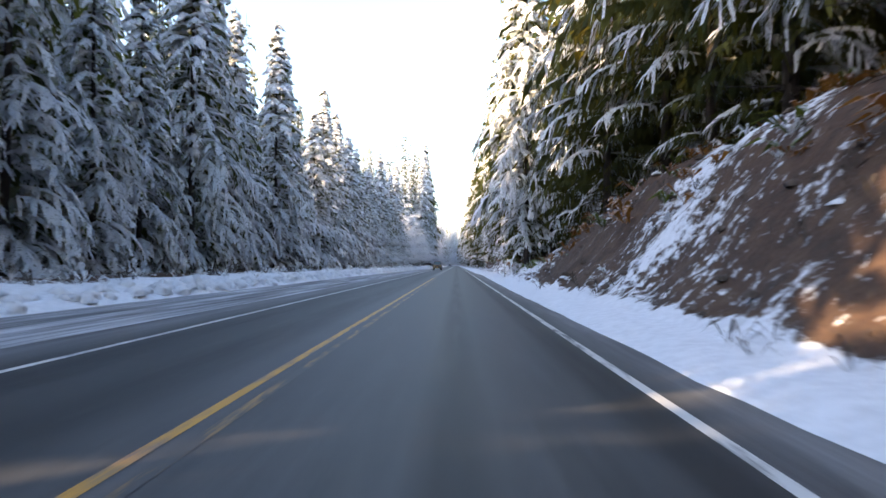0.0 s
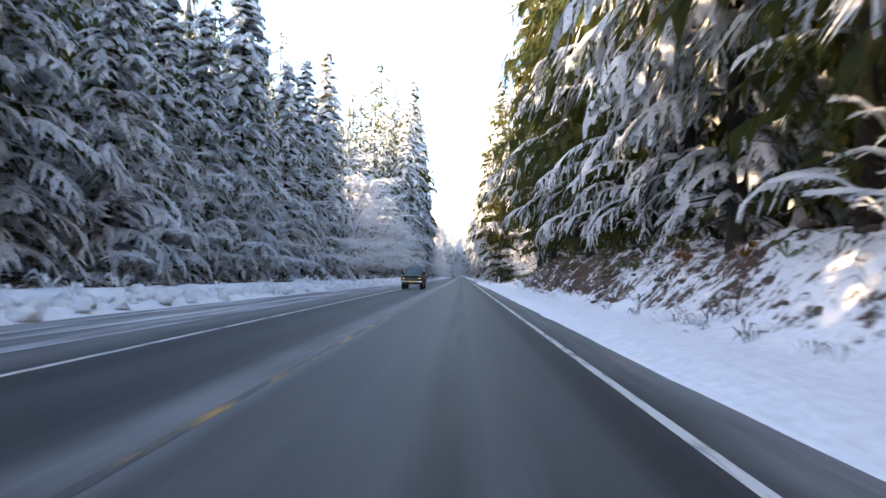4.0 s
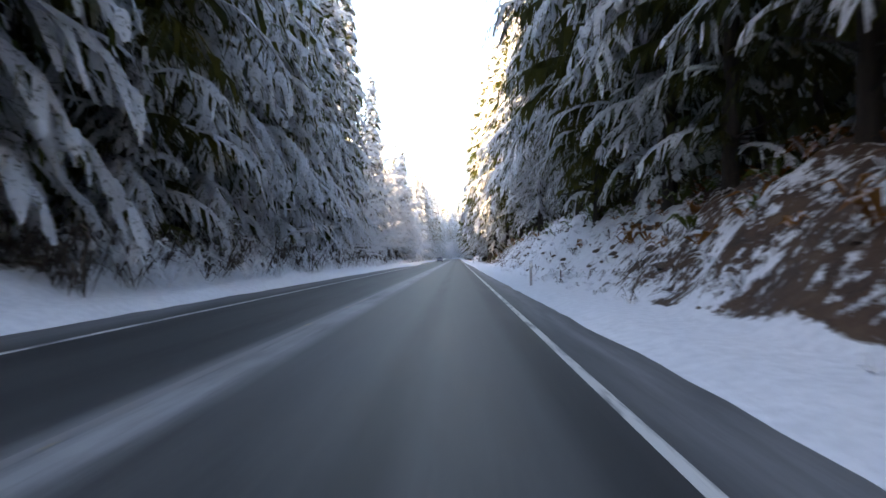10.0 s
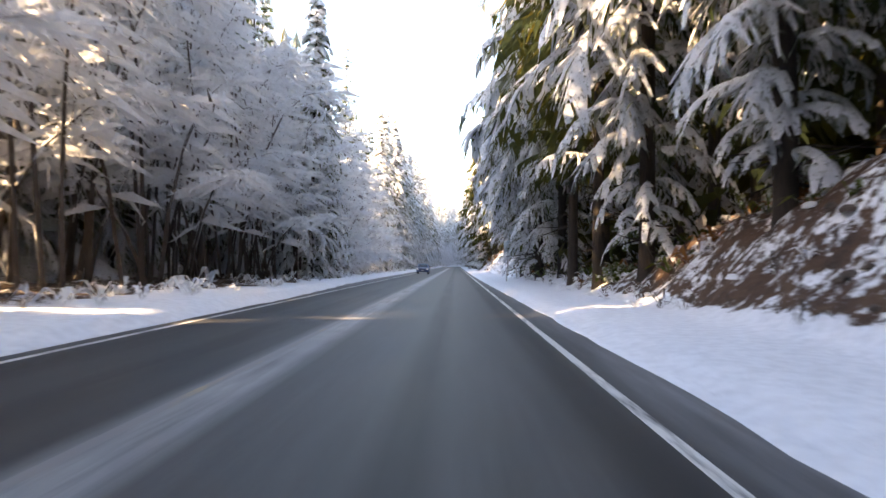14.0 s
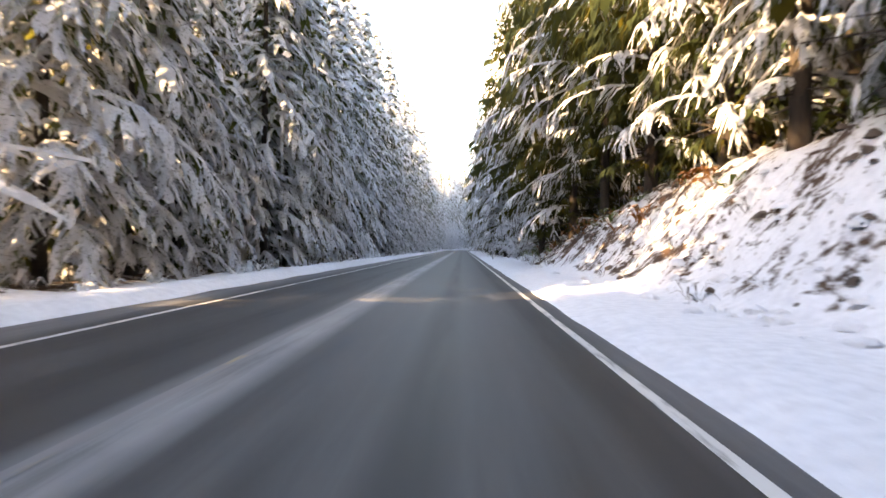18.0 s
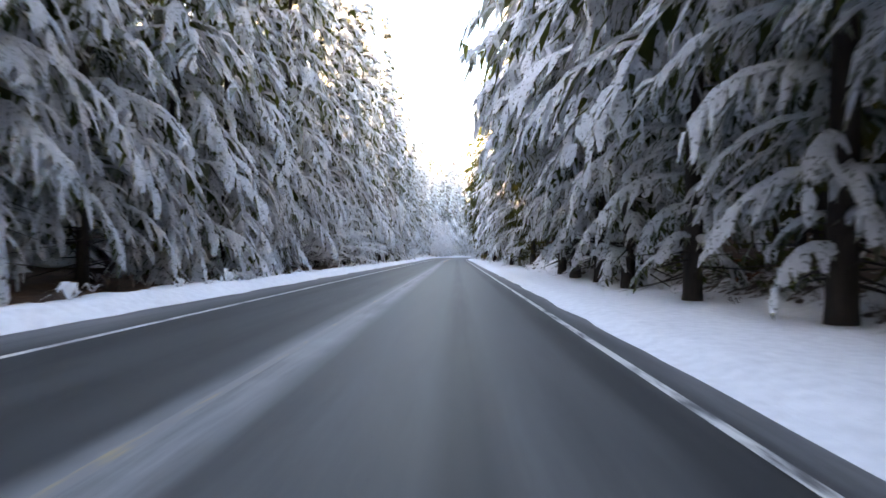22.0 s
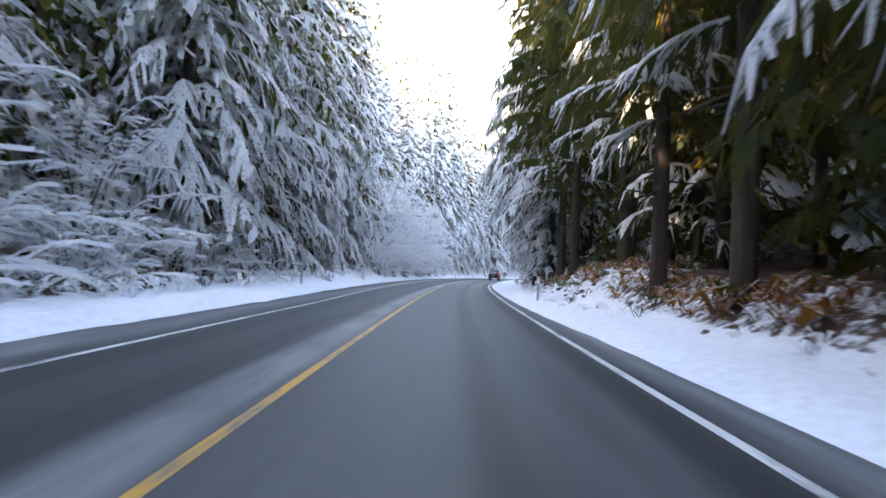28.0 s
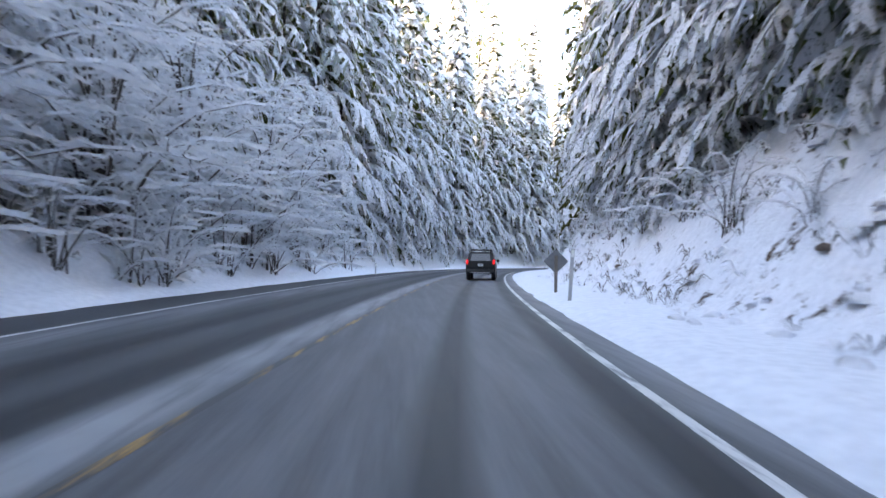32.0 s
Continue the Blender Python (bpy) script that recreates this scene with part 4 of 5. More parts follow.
for k, s, x, size in ((0, 88, 7.5, 0.9), (1, 94, 7, 0.9), (1, 205, -11, 0.9), (0, 240, -10.5, 0.7), (1, 247, -10.2, 0.9), (0, 262, -10.3, 0.9), (1, 271, -10, 1.0),
                      (0, 281, -10, 0.9), (0, 288, -10.5, 0.8), (1, 572, -10.5, 1.0), (0, 584, -10.4, 1.0), (1, 592, -10.2, 0.9), (1, 600, -10.5, 0.8), (0, 641, -10, 0.9), (1, 650, -9.8, 1.0),
                      (0, 660, -10, 0.9), (1, 672, -9.8, 1.1), (0, 684, -10.2, 1.0), (1, 372, 6.4, 0.6)):
    place(SHRUB[k], s, x, rt.uniform(0, 6.28), size)
for k, s, x, size in ((0, 191, 6.4, 0.8), (0, 92, -15.5, 1.0), (2, 64, -15.8, 1.0), (1, 225, -10.5, 1.0), (0, 232, -10.8, 0.9), (1, 376, 7.2, 0.7), (1, 444, 7.0, 0.9), (0, 682, 8.5, 0.8), (0, 692, 9, 1.0), (1, 676, 8.0, 0.9)):
    place(YOUNG[k], s, x, rt.uniform(0, 6.28), size)

for i in range(44):
    s = 633 + i * 1.55 + rt.uniform(-0.8, 0.8)
    place(rt.choice(SHRUB), s, -9.9 - rt.uniform(0.0, 2.8), rt.uniform(0, 6.28), rt.uniform(0.75, 1.4))
for i in range(22):
    s = 236 + i * 2.4 + rt.uniform(-0.8, 0.8)
    place(rt.choice(SHRUB), s, -9.2 - rt.uniform(0.0, 2.6), rt.uniform(0, 6.28), rt.uniform(0.5, 1.0))
for i in range(16):
    s = 574 + i * 2.1 + rt.uniform(-0.8, 0.8)
    place(rt.choice(SHRUB), s, -9.8 - rt.uniform(0.0, 2.4), rt.uniform(0, 6.28), rt.uniform(0.6, 1.05))
for i in range(16):
    s = 664 + i * 2.6 + rt.uniform(-1, 1)
    place(rt.choice(SHRUB), s, 6.6 + rt.uniform(0.0, 3.6), rt.uniform(0, 6.28), rt.uniform(0.35, 0.75))
for s, x, size in ((674, 8.2, 0.8), (678, 7.4, 0.7), (681, 8.8, 1.0), (686, 8.0, 0.9), (690, 9.2, 1.1), (695, 8.4, 1.0)):
    place(rt.choice(YOUNG[:2]), s, x, rt.uniform(0, 6.28), size)

# ---- undergrowth, clods and berm: many small pieces, one mesh of each sort ----


def frond_stuff(name, label, mat, spots, blades, tall, seed, category="undergrowth", slim=1.0):
    """Tufts of arching blades; spots are (s, x, size)."""
    rg = random.Random(seed)
    vs, fs = [], []
    for s, x, size in spots:
        a, b, _ = at(s, x)
        z = ground_z(s, x) - 0.03
        for _ in range(blades):
            t = rg.uniform(0, 6.283)
            l = size * rg.uniform(0.5, 1.1)
            d = Vector((math.cos(t), math.sin(t), 0))
            q = Vector((-d.y, d.x, 0)) * l * rg.uniform(0.07, 0.14) * slim
            p = Vector((a + rg.uniform(-0.15, 0.15) * size, b + rg.uniform(-0.15, 0.15) * size, z))
            up = tall * rg.uniform(0.5, 1.1)
            m = p + d * l * 0.5 + Vector((0, 0, l * up))
            e = p + d * l + Vector((0, 0, l * up * rg.uniform(0.2, 0.9)))
            k = len(vs)
            vs.extend((tuple(p), tuple(m + q), tuple(m - q), tuple(e)))
            fs.extend(((k, k + 1, k + 2), (k + 1, k + 3, k + 2)))
    return tagged(mesh_ob(name, vs, fs, [mat]), label, category, kind="stuff")


def clod_stuff(name, label, mat, spots, seed, flatness=0.6, category="snow"):
    """Uneven lumps; spots are (s, x, size)."""
    rg = random.Random(seed)
    vs, fs = [], []
    for s, x, size in spots:
        a, b, _ = at(s, x)
        z = ground_z(s, x)
        k, n = len(vs), 6
        t0 = rg.uniform(0, 6.28)
        st = rg.uniform(0.7, 1.5)
        for ring, (r, h) in enumerate(((1.0, -0.25), (0.85, 0.35), (0.45, 0.8))):
            for i in range(n):
                t = t0 + 6.283 * i / n + ring * 0.5
                rr = size * r * rg.uniform(0.75, 1.25)
                vs.append((a + rr * math.cos(t), b + rr * math.sin(t) * st, z + size * flatness * h * rg.uniform(0.8, 1.2)))
        vs.append((a, b, z + size * flatness * rg.uniform(0.85, 1.05)))
        for ring in range(2):
            for i in range(n):
                j = (i + 1) % n
                fs.append((k + ring * n + i, k + ring * n + j, k + (ring + 1) * n + j, k + (ring + 1) * n + i))
        for i in range(n):
            fs.append((k + 2 * n + i, k + 2 * n + (i + 1) % n, k + 3 * n))
    return tagged(mesh_ob(name, vs, fs, [mat], flat=False), label, category, kind="stuff")


ru = random.Random(8)


def bank_spots(n, lo, hi, smin, smax, where):
    """Random places on the right bank; lo, hi: metres beyond the verge, in terms of the bank's height."""
    out = []
    while len(out) < n:
        s = ru.uniform(2, 700)
        h = keyed(s, BANK_R)
        if ru.random() > where(s, h):
            continue
        out.append((s, keyed(s, TOE_R) + ru.uniform(lo, hi) * (h + 1.2), ru.uniform(smin, smax)))
    return out


def left_spots(n, lo, hi, smin, smax, where):
    out = []
    while len(out) < n:
        s = ru.uniform(5, 700)
        if ru.random() > where(s):
            continue
        out.append((s, -6.45 - keyed(s, PULL) - ru.uniform(lo, hi), ru.uniform(smin, smax)))
    return out


SNOW_CLOD = snow_mat("clod_snow", (0.84, 0.86, 0.90), 4.0, 0.6)
frond_stuff("bracken", "rust-brown dead bracken on the cut bank", BRACKEN, bank_spots(800, 0.4, 1.35, 0.4, 1.05, lambda s, h: 1.0 if (h > 1.4 and (s < 40 or 195 < s < 235 or 285 < s < 310 or 395 < s < 420 or 500 < s < 525)) or 560 < s < 625 else 0.1 if s < 635 else 0.0), 9, 0.55, 3)
frond_stuff("bracken", "thick rust-red bracken on top of the cut bank", BRACKEN, bank_spots(190, 0.45, 1.25, 0.6, 1.2, lambda s, h: 1.0 if 199 < s < 217 else 0.0), 12, 0.7, 17)
frond_stuff("fern", "fresh green ferns among rust-red bracken", FERN, bank_spots(120, 0.3, 1.2, 0.5, 1.0, lambda s, h: 1.0 if 201 < s < 213 else 0.0), 12, 0.7, 18)
frond_stuff("fern", "dark green ferns and brush on the bank", FERN, bank_spots(900, 0.45, 1.6, 0.4, 1.05, lambda s, h: 0.9 if 110 < s < 330 else 0.35 if s < 635 else 0.04), 9, 0.6, 4)
frond_stuff("snowy_brush", "low brush tufts dusted white with snow", FROST, bank_spots(1500, -0.05, 1.3, 0.2, 0.6, lambda s, h: 0.3 if s < 60 else 1.0), 8, 0.6, 5)
frond_stuff("dead_grass", "brown dead grass and twigs poking from the snow", STICK, bank_spots(1700, 0.0, 1.5, 0.2, 0.7, lambda s, h: 1.0 if h > 1.2 else 0.35), 9, 0.8, 6, slim=0.28)
frond_stuff("snowy_brush", "snowy brush along the forest edge", FROST, left_spots(1300, 1.6, 6.0, 0.3, 0.9, lambda s: 1.0 if s > 580 or 225 < s < 300 else 0.25), 9, 0.7, 7)
frond_stuff("dead_grass", "brown brush and dead twigs under the trees", STICK, left_spots(900, 2.2, 8.0, 0.3, 1.0, lambda s: 1.0), 9, 0.8, 9, slim=0.35)
frond_stuff("brush", "leafless brush on the snowy cut bank", STICK, bank_spots(190, 0.0, 1.2, 0.25, 0.6, lambda s, h: 1.0 if s > 632 else 0.0), 12, 0.9, 15, slim=0.25)
frond_stuff("brush", "dark leafless brush on the bank under the firs", STICK, left_spots(380, 1.2, 4.2, 0.6, 1.5, lambda s: 1.0 if 200 < s < 292 else 0.0), 12, 0.9, 14, slim=0.3)
frond_stuff("snowy_brush", "leafless brush furred with snow under the firs", FROST, left_spots(420, 1.0, 4.0, 0.5, 1.2, lambda s: 1.0 if 226 < s < 292 else 0.0), 12, 0.8, 16, slim=0.45)
clod_stuff("snow_lump", "lumps of snow on the cut bank", SNOW_CLOD, bank_spots(1700, -0.1, 1.1, 0.06, 0.24, lambda s, h: (1.0 if h > 1 else 0.35) * (1.0 if keyed(s, COVER_R) > 0.52 else 0.12)), 10)
clod_stuff("bank_stone", "dark stones and clods of earth on the bank", ROCK, bank_spots(1100, 0.1, 1.1, 0.05, 0.2, lambda s, h: (1.0 if h > 1.2 else 0.15) * (1.0 if s < 635 else 0.15)), 11, 0.7, "stone")
clod_stuff("snow_berm", "ploughed lumps of snow along the pull-out", SNOW_CLOD, left_spots(1100, 0.2, 1.5, 0.1, 0.38, lambda s: 1.0 if s < 215 else 0.0), 12, 0.8)

# ---- roadside things ----
METAL = plain("galvanised_steel", (0.42, 0.43, 0.44), 0.45, 0.8, 0.15, 20)
POST_WHITE = plain("post_white", (0.62, 0.63, 0.62), 0.5, 0, 0.1, 12)
REFLECTOR = plain("white_reflector", (0.8, 0.8, 0.78), 0.25, 0, 0.05, 30)
RED_TAPE = plain("red_reflector", (0.5, 0.03, 0.02), 0.3, 0, 0.1, 20)
WOOD_POST = bark_mat("weathered_post", (0.09, 0.075, 0.06), (0.22, 0.19, 0.16))
SIGN_PALE = plain("sign_face_pale", (0.42, 0.52, 0.56), 0.35, 0, 0.08, 5)
SIGN_GREEN = plain("sign_green", (0.02, 0.16, 0.09), 0.4, 0, 0.1, 8)
SIGN_BACK = plain("sign_back_grey", (0.16, 0.165, 0.17), 0.5, 0.5, 0.2, 6)


def box(bm, x0, x1, y0, y1, z0, z1, bev=0.0):
    got = bmesh.ops.create_cube(bm, size=1.0)["verts"]
    for v in got:
        v.co = Vector(((x0 + x1) / 2 + v.co.x * (x1 - x0), (y0 + y1) / 2 + v.co.y * (y1 - y0), (z0 + z1) / 2 + v.co.z * (z1 - z0)))
    if bev:
        es = {e for v in got for e in v.link_edges}
        bmesh.ops.bevel(bm, geom=list(es), offset=bev, segments=2, affect="EDGES")
    return bm


def stand(ob, s, x, turn=0.0, sink=0.05):
    a, b, h = at(s, x)
    ob.matrix_basis = pose(a, b, ground_z(s, x) - sink, 0, 0, -math.degrees(h) + turn)
    return ob


def delineator(s, x, tall, lean=0.0, red=False):
    """A flexible roadside marker post: U-shaped blade, reflector near the top."""
    ob = new("delineator_post")
    bm = box(bmesh.new(), -0.045, 0.045, -0.006, 0.006, -0.3, tall, 0.003)
    box(bm, -0.05, -0.038, -0.02, 0.006, -0.3, tall)
    box(bm, 0.038, 0.05, -0.02, 0.006, -0.3, tall)
    part("blade", bm, RED_TAPE if red else METAL, ob)
    part("reflector", box(bmesh.new(), -0.04, 0.04, -0.026, -0.02, tall - 0.24, tall - 0.03, 0.004), RED_TAPE if red else REFLECTOR, ob, "red reflector" if red else "white reflector plate")
    bm = bmesh.new()
    bmesh.ops.create_uvsphere(bm, u_segments=8, v_segments=5, radius=0.055, matrix=Matrix.Translation((0, 0, tall + 0.012)) @ Matrix.Diagonal((1, 0.6, 0.55, 1)))
    part("snow_cap", bm, SNOW, ob, flat=False)
    stand(ob, s, x)
    ob.matrix_basis = ob.matrix_basis @ pose(0, 0, 0, 0, lean, 0)
    return tagged(ob, "thin red-marked roadside snow stake" if red else "thin grey roadside marker post with a white reflector", "marker post", "marker posts")


for s, x, tall, lean in ((56, 3.9, 1.05, 1), (167.5, 3.5, 1.0, 0), (235.8, 3.2, 1.0, -1), (334, 3.4, 0.95, 1), (434.5, 2.95, 1.05, 0), (601.2, 2.95, 1.0, 1), (669.9, 2.85, 1.5, 3),
                         (207, -8.3, 1.2, 0), (607, -8.5, 0.95, -1), (700, -8.0, 1.0, 0)):
    delineator(s, x, tall, lean)
delineator(534, 7.2, 1.6, 3, True)

forest_sign = new("forest_sign")
part("panel", box(bmesh.new(), -0.42, 0.42, -0.012, 0.012, 2.35, 3.42, 0.01), SIGN_PALE, forest_sign, "pale blue-white sign panel")
bm = bmesh.new()
for z0, w in ((2.66, 0.27), (2.82, 0.22), (2.96, 0.15)):
    vv = [bm.verts.new(c) for c in ((-w, -0.018, z0), (w, -0.018, z0), (0, -0.018, z0 + 0.26))]
    bm.faces.new(vv)
part("tree_emblem", bm, SIGN_GREEN, forest_sign, "green fir tree emblem")
for z, w in ((2.60, 0.2), (2.46, 0.33), (3.30, 0.16)):
    part("text_bar", box(bmesh.new(), -w, w, -0.02, -0.014, z - 0.022, z + 0.022), SIGN_GREEN if z < 3 else SIGN_BACK, forest_sign)
part("post", box(bmesh.new(), -0.05, 0.05, 0.014, 0.11, -0.5, 3.3, 0.008), WOOD_POST, forest_sign, "weathered wooden post")
tagged(stand(forest_sign, 355, 5.15, 0), "pale forest sign with a green fir tree on a post", "sign")

back_sign = new("road_sign")
bm = bmesh.new()
box(bm, -0.3, 0.3, -0.006, 0.006, -0.3, 0.3, 0.004)
bmesh.ops.transform(bm, matrix=pose(0, 0, 1.1, 0, 45, 0), verts=bm.verts)
part("panel", bm, SIGN_BACK, back_sign, "grey back of a diamond sign")
part("post", box(bmesh.new(), -0.05, 0.05, -0.106, -0.006, -0.4, 1.3, 0.008), WOOD_POST, back_sign, "wooden post")
tagged(stand(back_sign, 674, 2.95, 0), "diamond road sign seen from its grey back, half in snowy brush", "sign")

# ---- vehicles ----
GLASS = plain("tinted_glass", (0.006, 0.008, 0.01), 0.12, 0, 0.1, 3)
# the pickup's pane: reflected sky is put into its base colour
SCREEN = plain("sky_tinted_windscreen", (0.07, 0.11, 0.12), 0.08, 0, 0.2, 2)
RUBBER = plain("tyre_rubber", (0.018, 0.018, 0.019), 0.85, 0, 0.2, 20)
CHROME = plain("chrome_trim", (0.55, 0.55, 0.56), 0.2, 1.0, 0.1, 6)
TRIM = plain("black_trim", (0.02, 0.02, 0.021), 0.55, 0, 0.2, 10)
RIM = plain("alloy_rim", (0.30, 0.30, 0.31), 0.35, 0.8, 0.15, 10)
PLATE = plain("plate_pale", (0.55, 0.56, 0.58), 0.5, 0, 0.05, 10)
PLATE_GOLD = plain("plate_gold", (0.55, 0.32, 0.03), 0.5, 0, 0.05, 10)


def car_paint(name, colour, dirt=0.35):
    m, nt, b = material(name, 0.3)
    co = coords(nt)
    sp = nt.nodes.new("ShaderNodeSeparateXYZ")
    nt.links.new(co, sp.inputs[0])
    low = calc(nt, "MULTIPLY_ADD", sp.outputs[2], -0.9, 1.0, clamp=True)
    grime = calc(nt, "MULTIPLY", calc(nt, "MULTIPLY", low, noise_fac(nt, co, 3, 6)), dirt * 2, clamp=True)
    nt.links.new(mix(nt, grime, colour, (0.16, 0.15, 0.14)), b.inputs["Base Color"])
    nt.links.new(calc(nt, "MULTIPLY_ADD", grime, 0.4, 0.38), b.inputs["Roughness"])
    b.inputs["Specular IOR Level"].default_value = 0.22
    return m


def lamp_mat(name, colour, power):
    m, nt, b = material(name, 0.2)
    b.inputs["Base Color"].default_value = (*colour, 1)
    b.inputs["Emission Color"].default_value = (*colour, 1)
    b.inputs["Emission Strength"].default_value = power
    return m


HEADLIGHT, WARM_HEAD = lamp_mat("headlight", (1.0, 0.92, 0.8), 0.45), lamp_mat("warm_headlight", (1.0, 0.68, 0.3), 0.5)
TAIL, AMBER = lamp_mat("tail_lamp", (0.75, 0.02, 0.025), 0.14), lamp_mat("marker_lamp", (0.5, 0.07, 0.02), 0.02)


def prism(profile, half, top_half=None, z_from=0.0, z_to=1.0, bev=0.04):
    """A side outline (y, z) drawn out to both sides; narrower towards the top where top_half is given."""
    bm = bmesh.new()

    def w(z):
        return half if top_half is None else half + (top_half - half) * min(1, max(0, (z - z_from) / (z_to - z_from)))

    a = [bm.verts.new((-w(z), y, z)) for y, z in profile]
    b = [bm.verts.new((w(z), y, z)) for y, z in profile]
    n = len(profile)
    bm.faces.new(a)
    bm.faces.new(list(reversed(b)))
    for i in range(n):
        j = (i + 1) % n
        bm.faces.new((a[j], a[i], b[i], b[j]))
    bmesh.ops.recalc_face_normals(bm, faces=bm.faces)
    if bev:
        bmesh.ops.bevel(bm, geom=list(bm.edges), offset=bev, segments=2, affect="EDGES")
    return bm


def quad(pts):
    """A thin slab through four corners, for panes."""
    bm = bmesh.new()
    p = [Vector(q) for q in pts]
    n = (p[1] - p[0]).cross(p[2] - p[0]).normalized() * 0.008
    f = [bm.verts.new(q + n) for q in p]
    g = [bm.verts.new(q - n) for q in p]
    bm.faces.new(f)
    bm.faces.new(list(reversed(g)))
    for i in range(4):
        j = (i + 1) % 4
        bm.faces.new((f[j], f[i], g[i], g[j]))
    return bm


def wheel(car, x, y, r, w):
    bm = bmesh.new()
    turn = Matrix.Translation((x, y, r)) @ pose(0, 0, 0, 0, 90, 0)
    bmesh.ops.create_cone(bm, cap_ends=True, segments=24, radius1=r, radius2=r, depth=w, matrix=turn)
    bmesh.ops.bevel(bm, geom=[e for e in bm.edges if e.calc_face_angle(0) > 1], offset=0.03, segments=2, affect="EDGES")
    tyre = part("wheel", bm, RUBBER, car, "black tyre", flat=False)
    bm = bmesh.new()
    sx = 1 if x > 0 else -1
    bmesh.ops.create_cone(bm, cap_ends=True, segments=18, radius1=r * 0.6, radius2=r * 0.55, depth=0.03, matrix=Matrix.Translation((x + sx * (w / 2 + 0.008), y, r)) @ pose(0, 0, 0, 0, 90, 0))
    part("rim", bm, RIM, tyre, "grey alloy rim")
    for k in range(5):
        bm = box(bmesh.new(), -0.012, 0.012, -0.03, 0.03, 0.05, r * 0.55)
        bmesh.ops.transform(bm, matrix=Matrix.Translation((x + sx * (w / 2 + 0.028), y, r)) @ pose(0, 0, 0, 72 * k, 0, 0), verts=bm.verts)
        part("spoke", bm, RIM, tyre)


def mirrored(car, name, make, mat, label=""):
    for sg in (-1, 1):
        part(name, make(sg), mat, car, label)


def build_suv():
    """A boxy dark sport-utility vehicle with a roof rack, seen from behind; y ahead, origin under its middle."""
    car = new("suv")
    paint = car_paint("black_paint", (0.005, 0.005, 0.006), 0.03)
    part("body", prism([(-2.2, 0.5), (-2.24, 0.75), (-2.2, 1.12), (1.1, 1.12), (2.15, 1.02), (2.28, 0.75), (2.25, 0.42), (-2.1, 0.42)], 0.9, bev=0.05), paint, car)
    part("cabin", prism([(-2.16, 1.10), (-1.98, 1.74), (-0.2, 1.78), (0.45, 1.72), (1.2, 1.10)], 0.87, 0.70, 1.1, 1.76, 0.04), paint, car)
    part("rear_window", quad([(-0.62, -2.125, 1.2), (0.62, -2.125, 1.2), (0.54, -2.005, 1.64), (-0.54, -2.005, 1.64)]), GLASS, car, "tinted rear window")
    part("windscreen", quad([(-0.7, 1.18, 1.16), (0.7, 1.18, 1.16), (0.6, 0.52, 1.66), (-0.6, 0.52, 1.66)]), GLASS, car)
    mirrored(car, "side_window", lambda sg: quad([(sg * 0.868, -1.85, 1.2), (sg * 0.868, 0.85, 1.2), (sg * 0.745, 0.35, 1.64), (sg * 0.745, -1.75, 1.64)]), GLASS)
    mirrored(car, "tail_light", lambda sg: box(bmesh.new(), sg * 0.82 - 0.06, sg * 0.82 + 0.06, -2.275, -2.18, 1.0, 1.27, 0.02), TAIL, "lit red tail light")
    part("bumper", box(bmesh.new(), -0.86, 0.86, -2.36, -2.18, 0.50, 0.68, 0.04), TRIM, car, "black rear bumper")
    part("bumper_step", box(bmesh.new(), -0.6, 0.6, -2.372, -2.2, 0.45, 0.51, 0.015), CHROME, car, "silver bumper step")
    part("plate", box(bmesh.new(), -0.16, 0.16, -2.285, -2.25, 0.86, 1.02, 0.005), PLATE, car, "pale plate with a plain bar")
    part("plate_bar", box(bmesh.new(), -0.11, 0.11, -2.292, -2.284, 0.92, 0.965), TRIM, car)
    part("tailgate_handle", box(bmesh.new(), -0.14, 0.14, -2.29, -2.24, 1.09, 1.13, 0.01), TRIM, car)
    part("wiper", box(bmesh.new(), -0.02, 0.4, -2.15, -2.125, 1.2, 1.22), TRIM, car)
    mirrored(car, "door_mirror", lambda sg: box(bmesh.new(), sg * 0.99 - 0.1, sg * 0.99 + 0.1, 0.85, 0.98, 1.12, 1.3, 0.03), TRIM)
    mirrored(car, "roof_rail", lambda sg: box(bmesh.new(), sg * 0.6 - 0.025, sg * 0.6 + 0.025, -1.8, 0.2, 1.83, 1.88, 0.012), TRIM)
    for y in (-1.7, -0.8, 0.1):
        part("rack_bar", box(bmesh.new(), -0.66, 0.66, y - 0.03, y + 0.03, 1.85, 1.90, 0.01), TRIM, car)
    for x in (-0.6, 0.6):
        for y in (-1.6, 0.0):
            part("rack_foot", box(bmesh.new(), x - 0.03, x + 0.03, y - 0.05, y + 0.05, 1.72, 1.84), TRIM, car)
    for x in (-0.78, 0.78):
        for y in (-1.4, 1.4):
            wheel(car, x, y, 0.37, 0.24)
    mirrored(car, "headlight", lambda sg: box(bmesh.new(), sg * 0.72 - 0.14, sg * 0.72 + 0.14, 2.18, 2.29, 0.78, 0.96, 0.02), REFLECTOR)
    part("exhaust", box(bmesh.new(), 0.45, 0.53, -2.3, -2.0, 0.34, 0.41, 0.02), TRIM, car)
    return tagged(car, "black sport-utility vehicle with lit tail lights and a roof rack", "car")


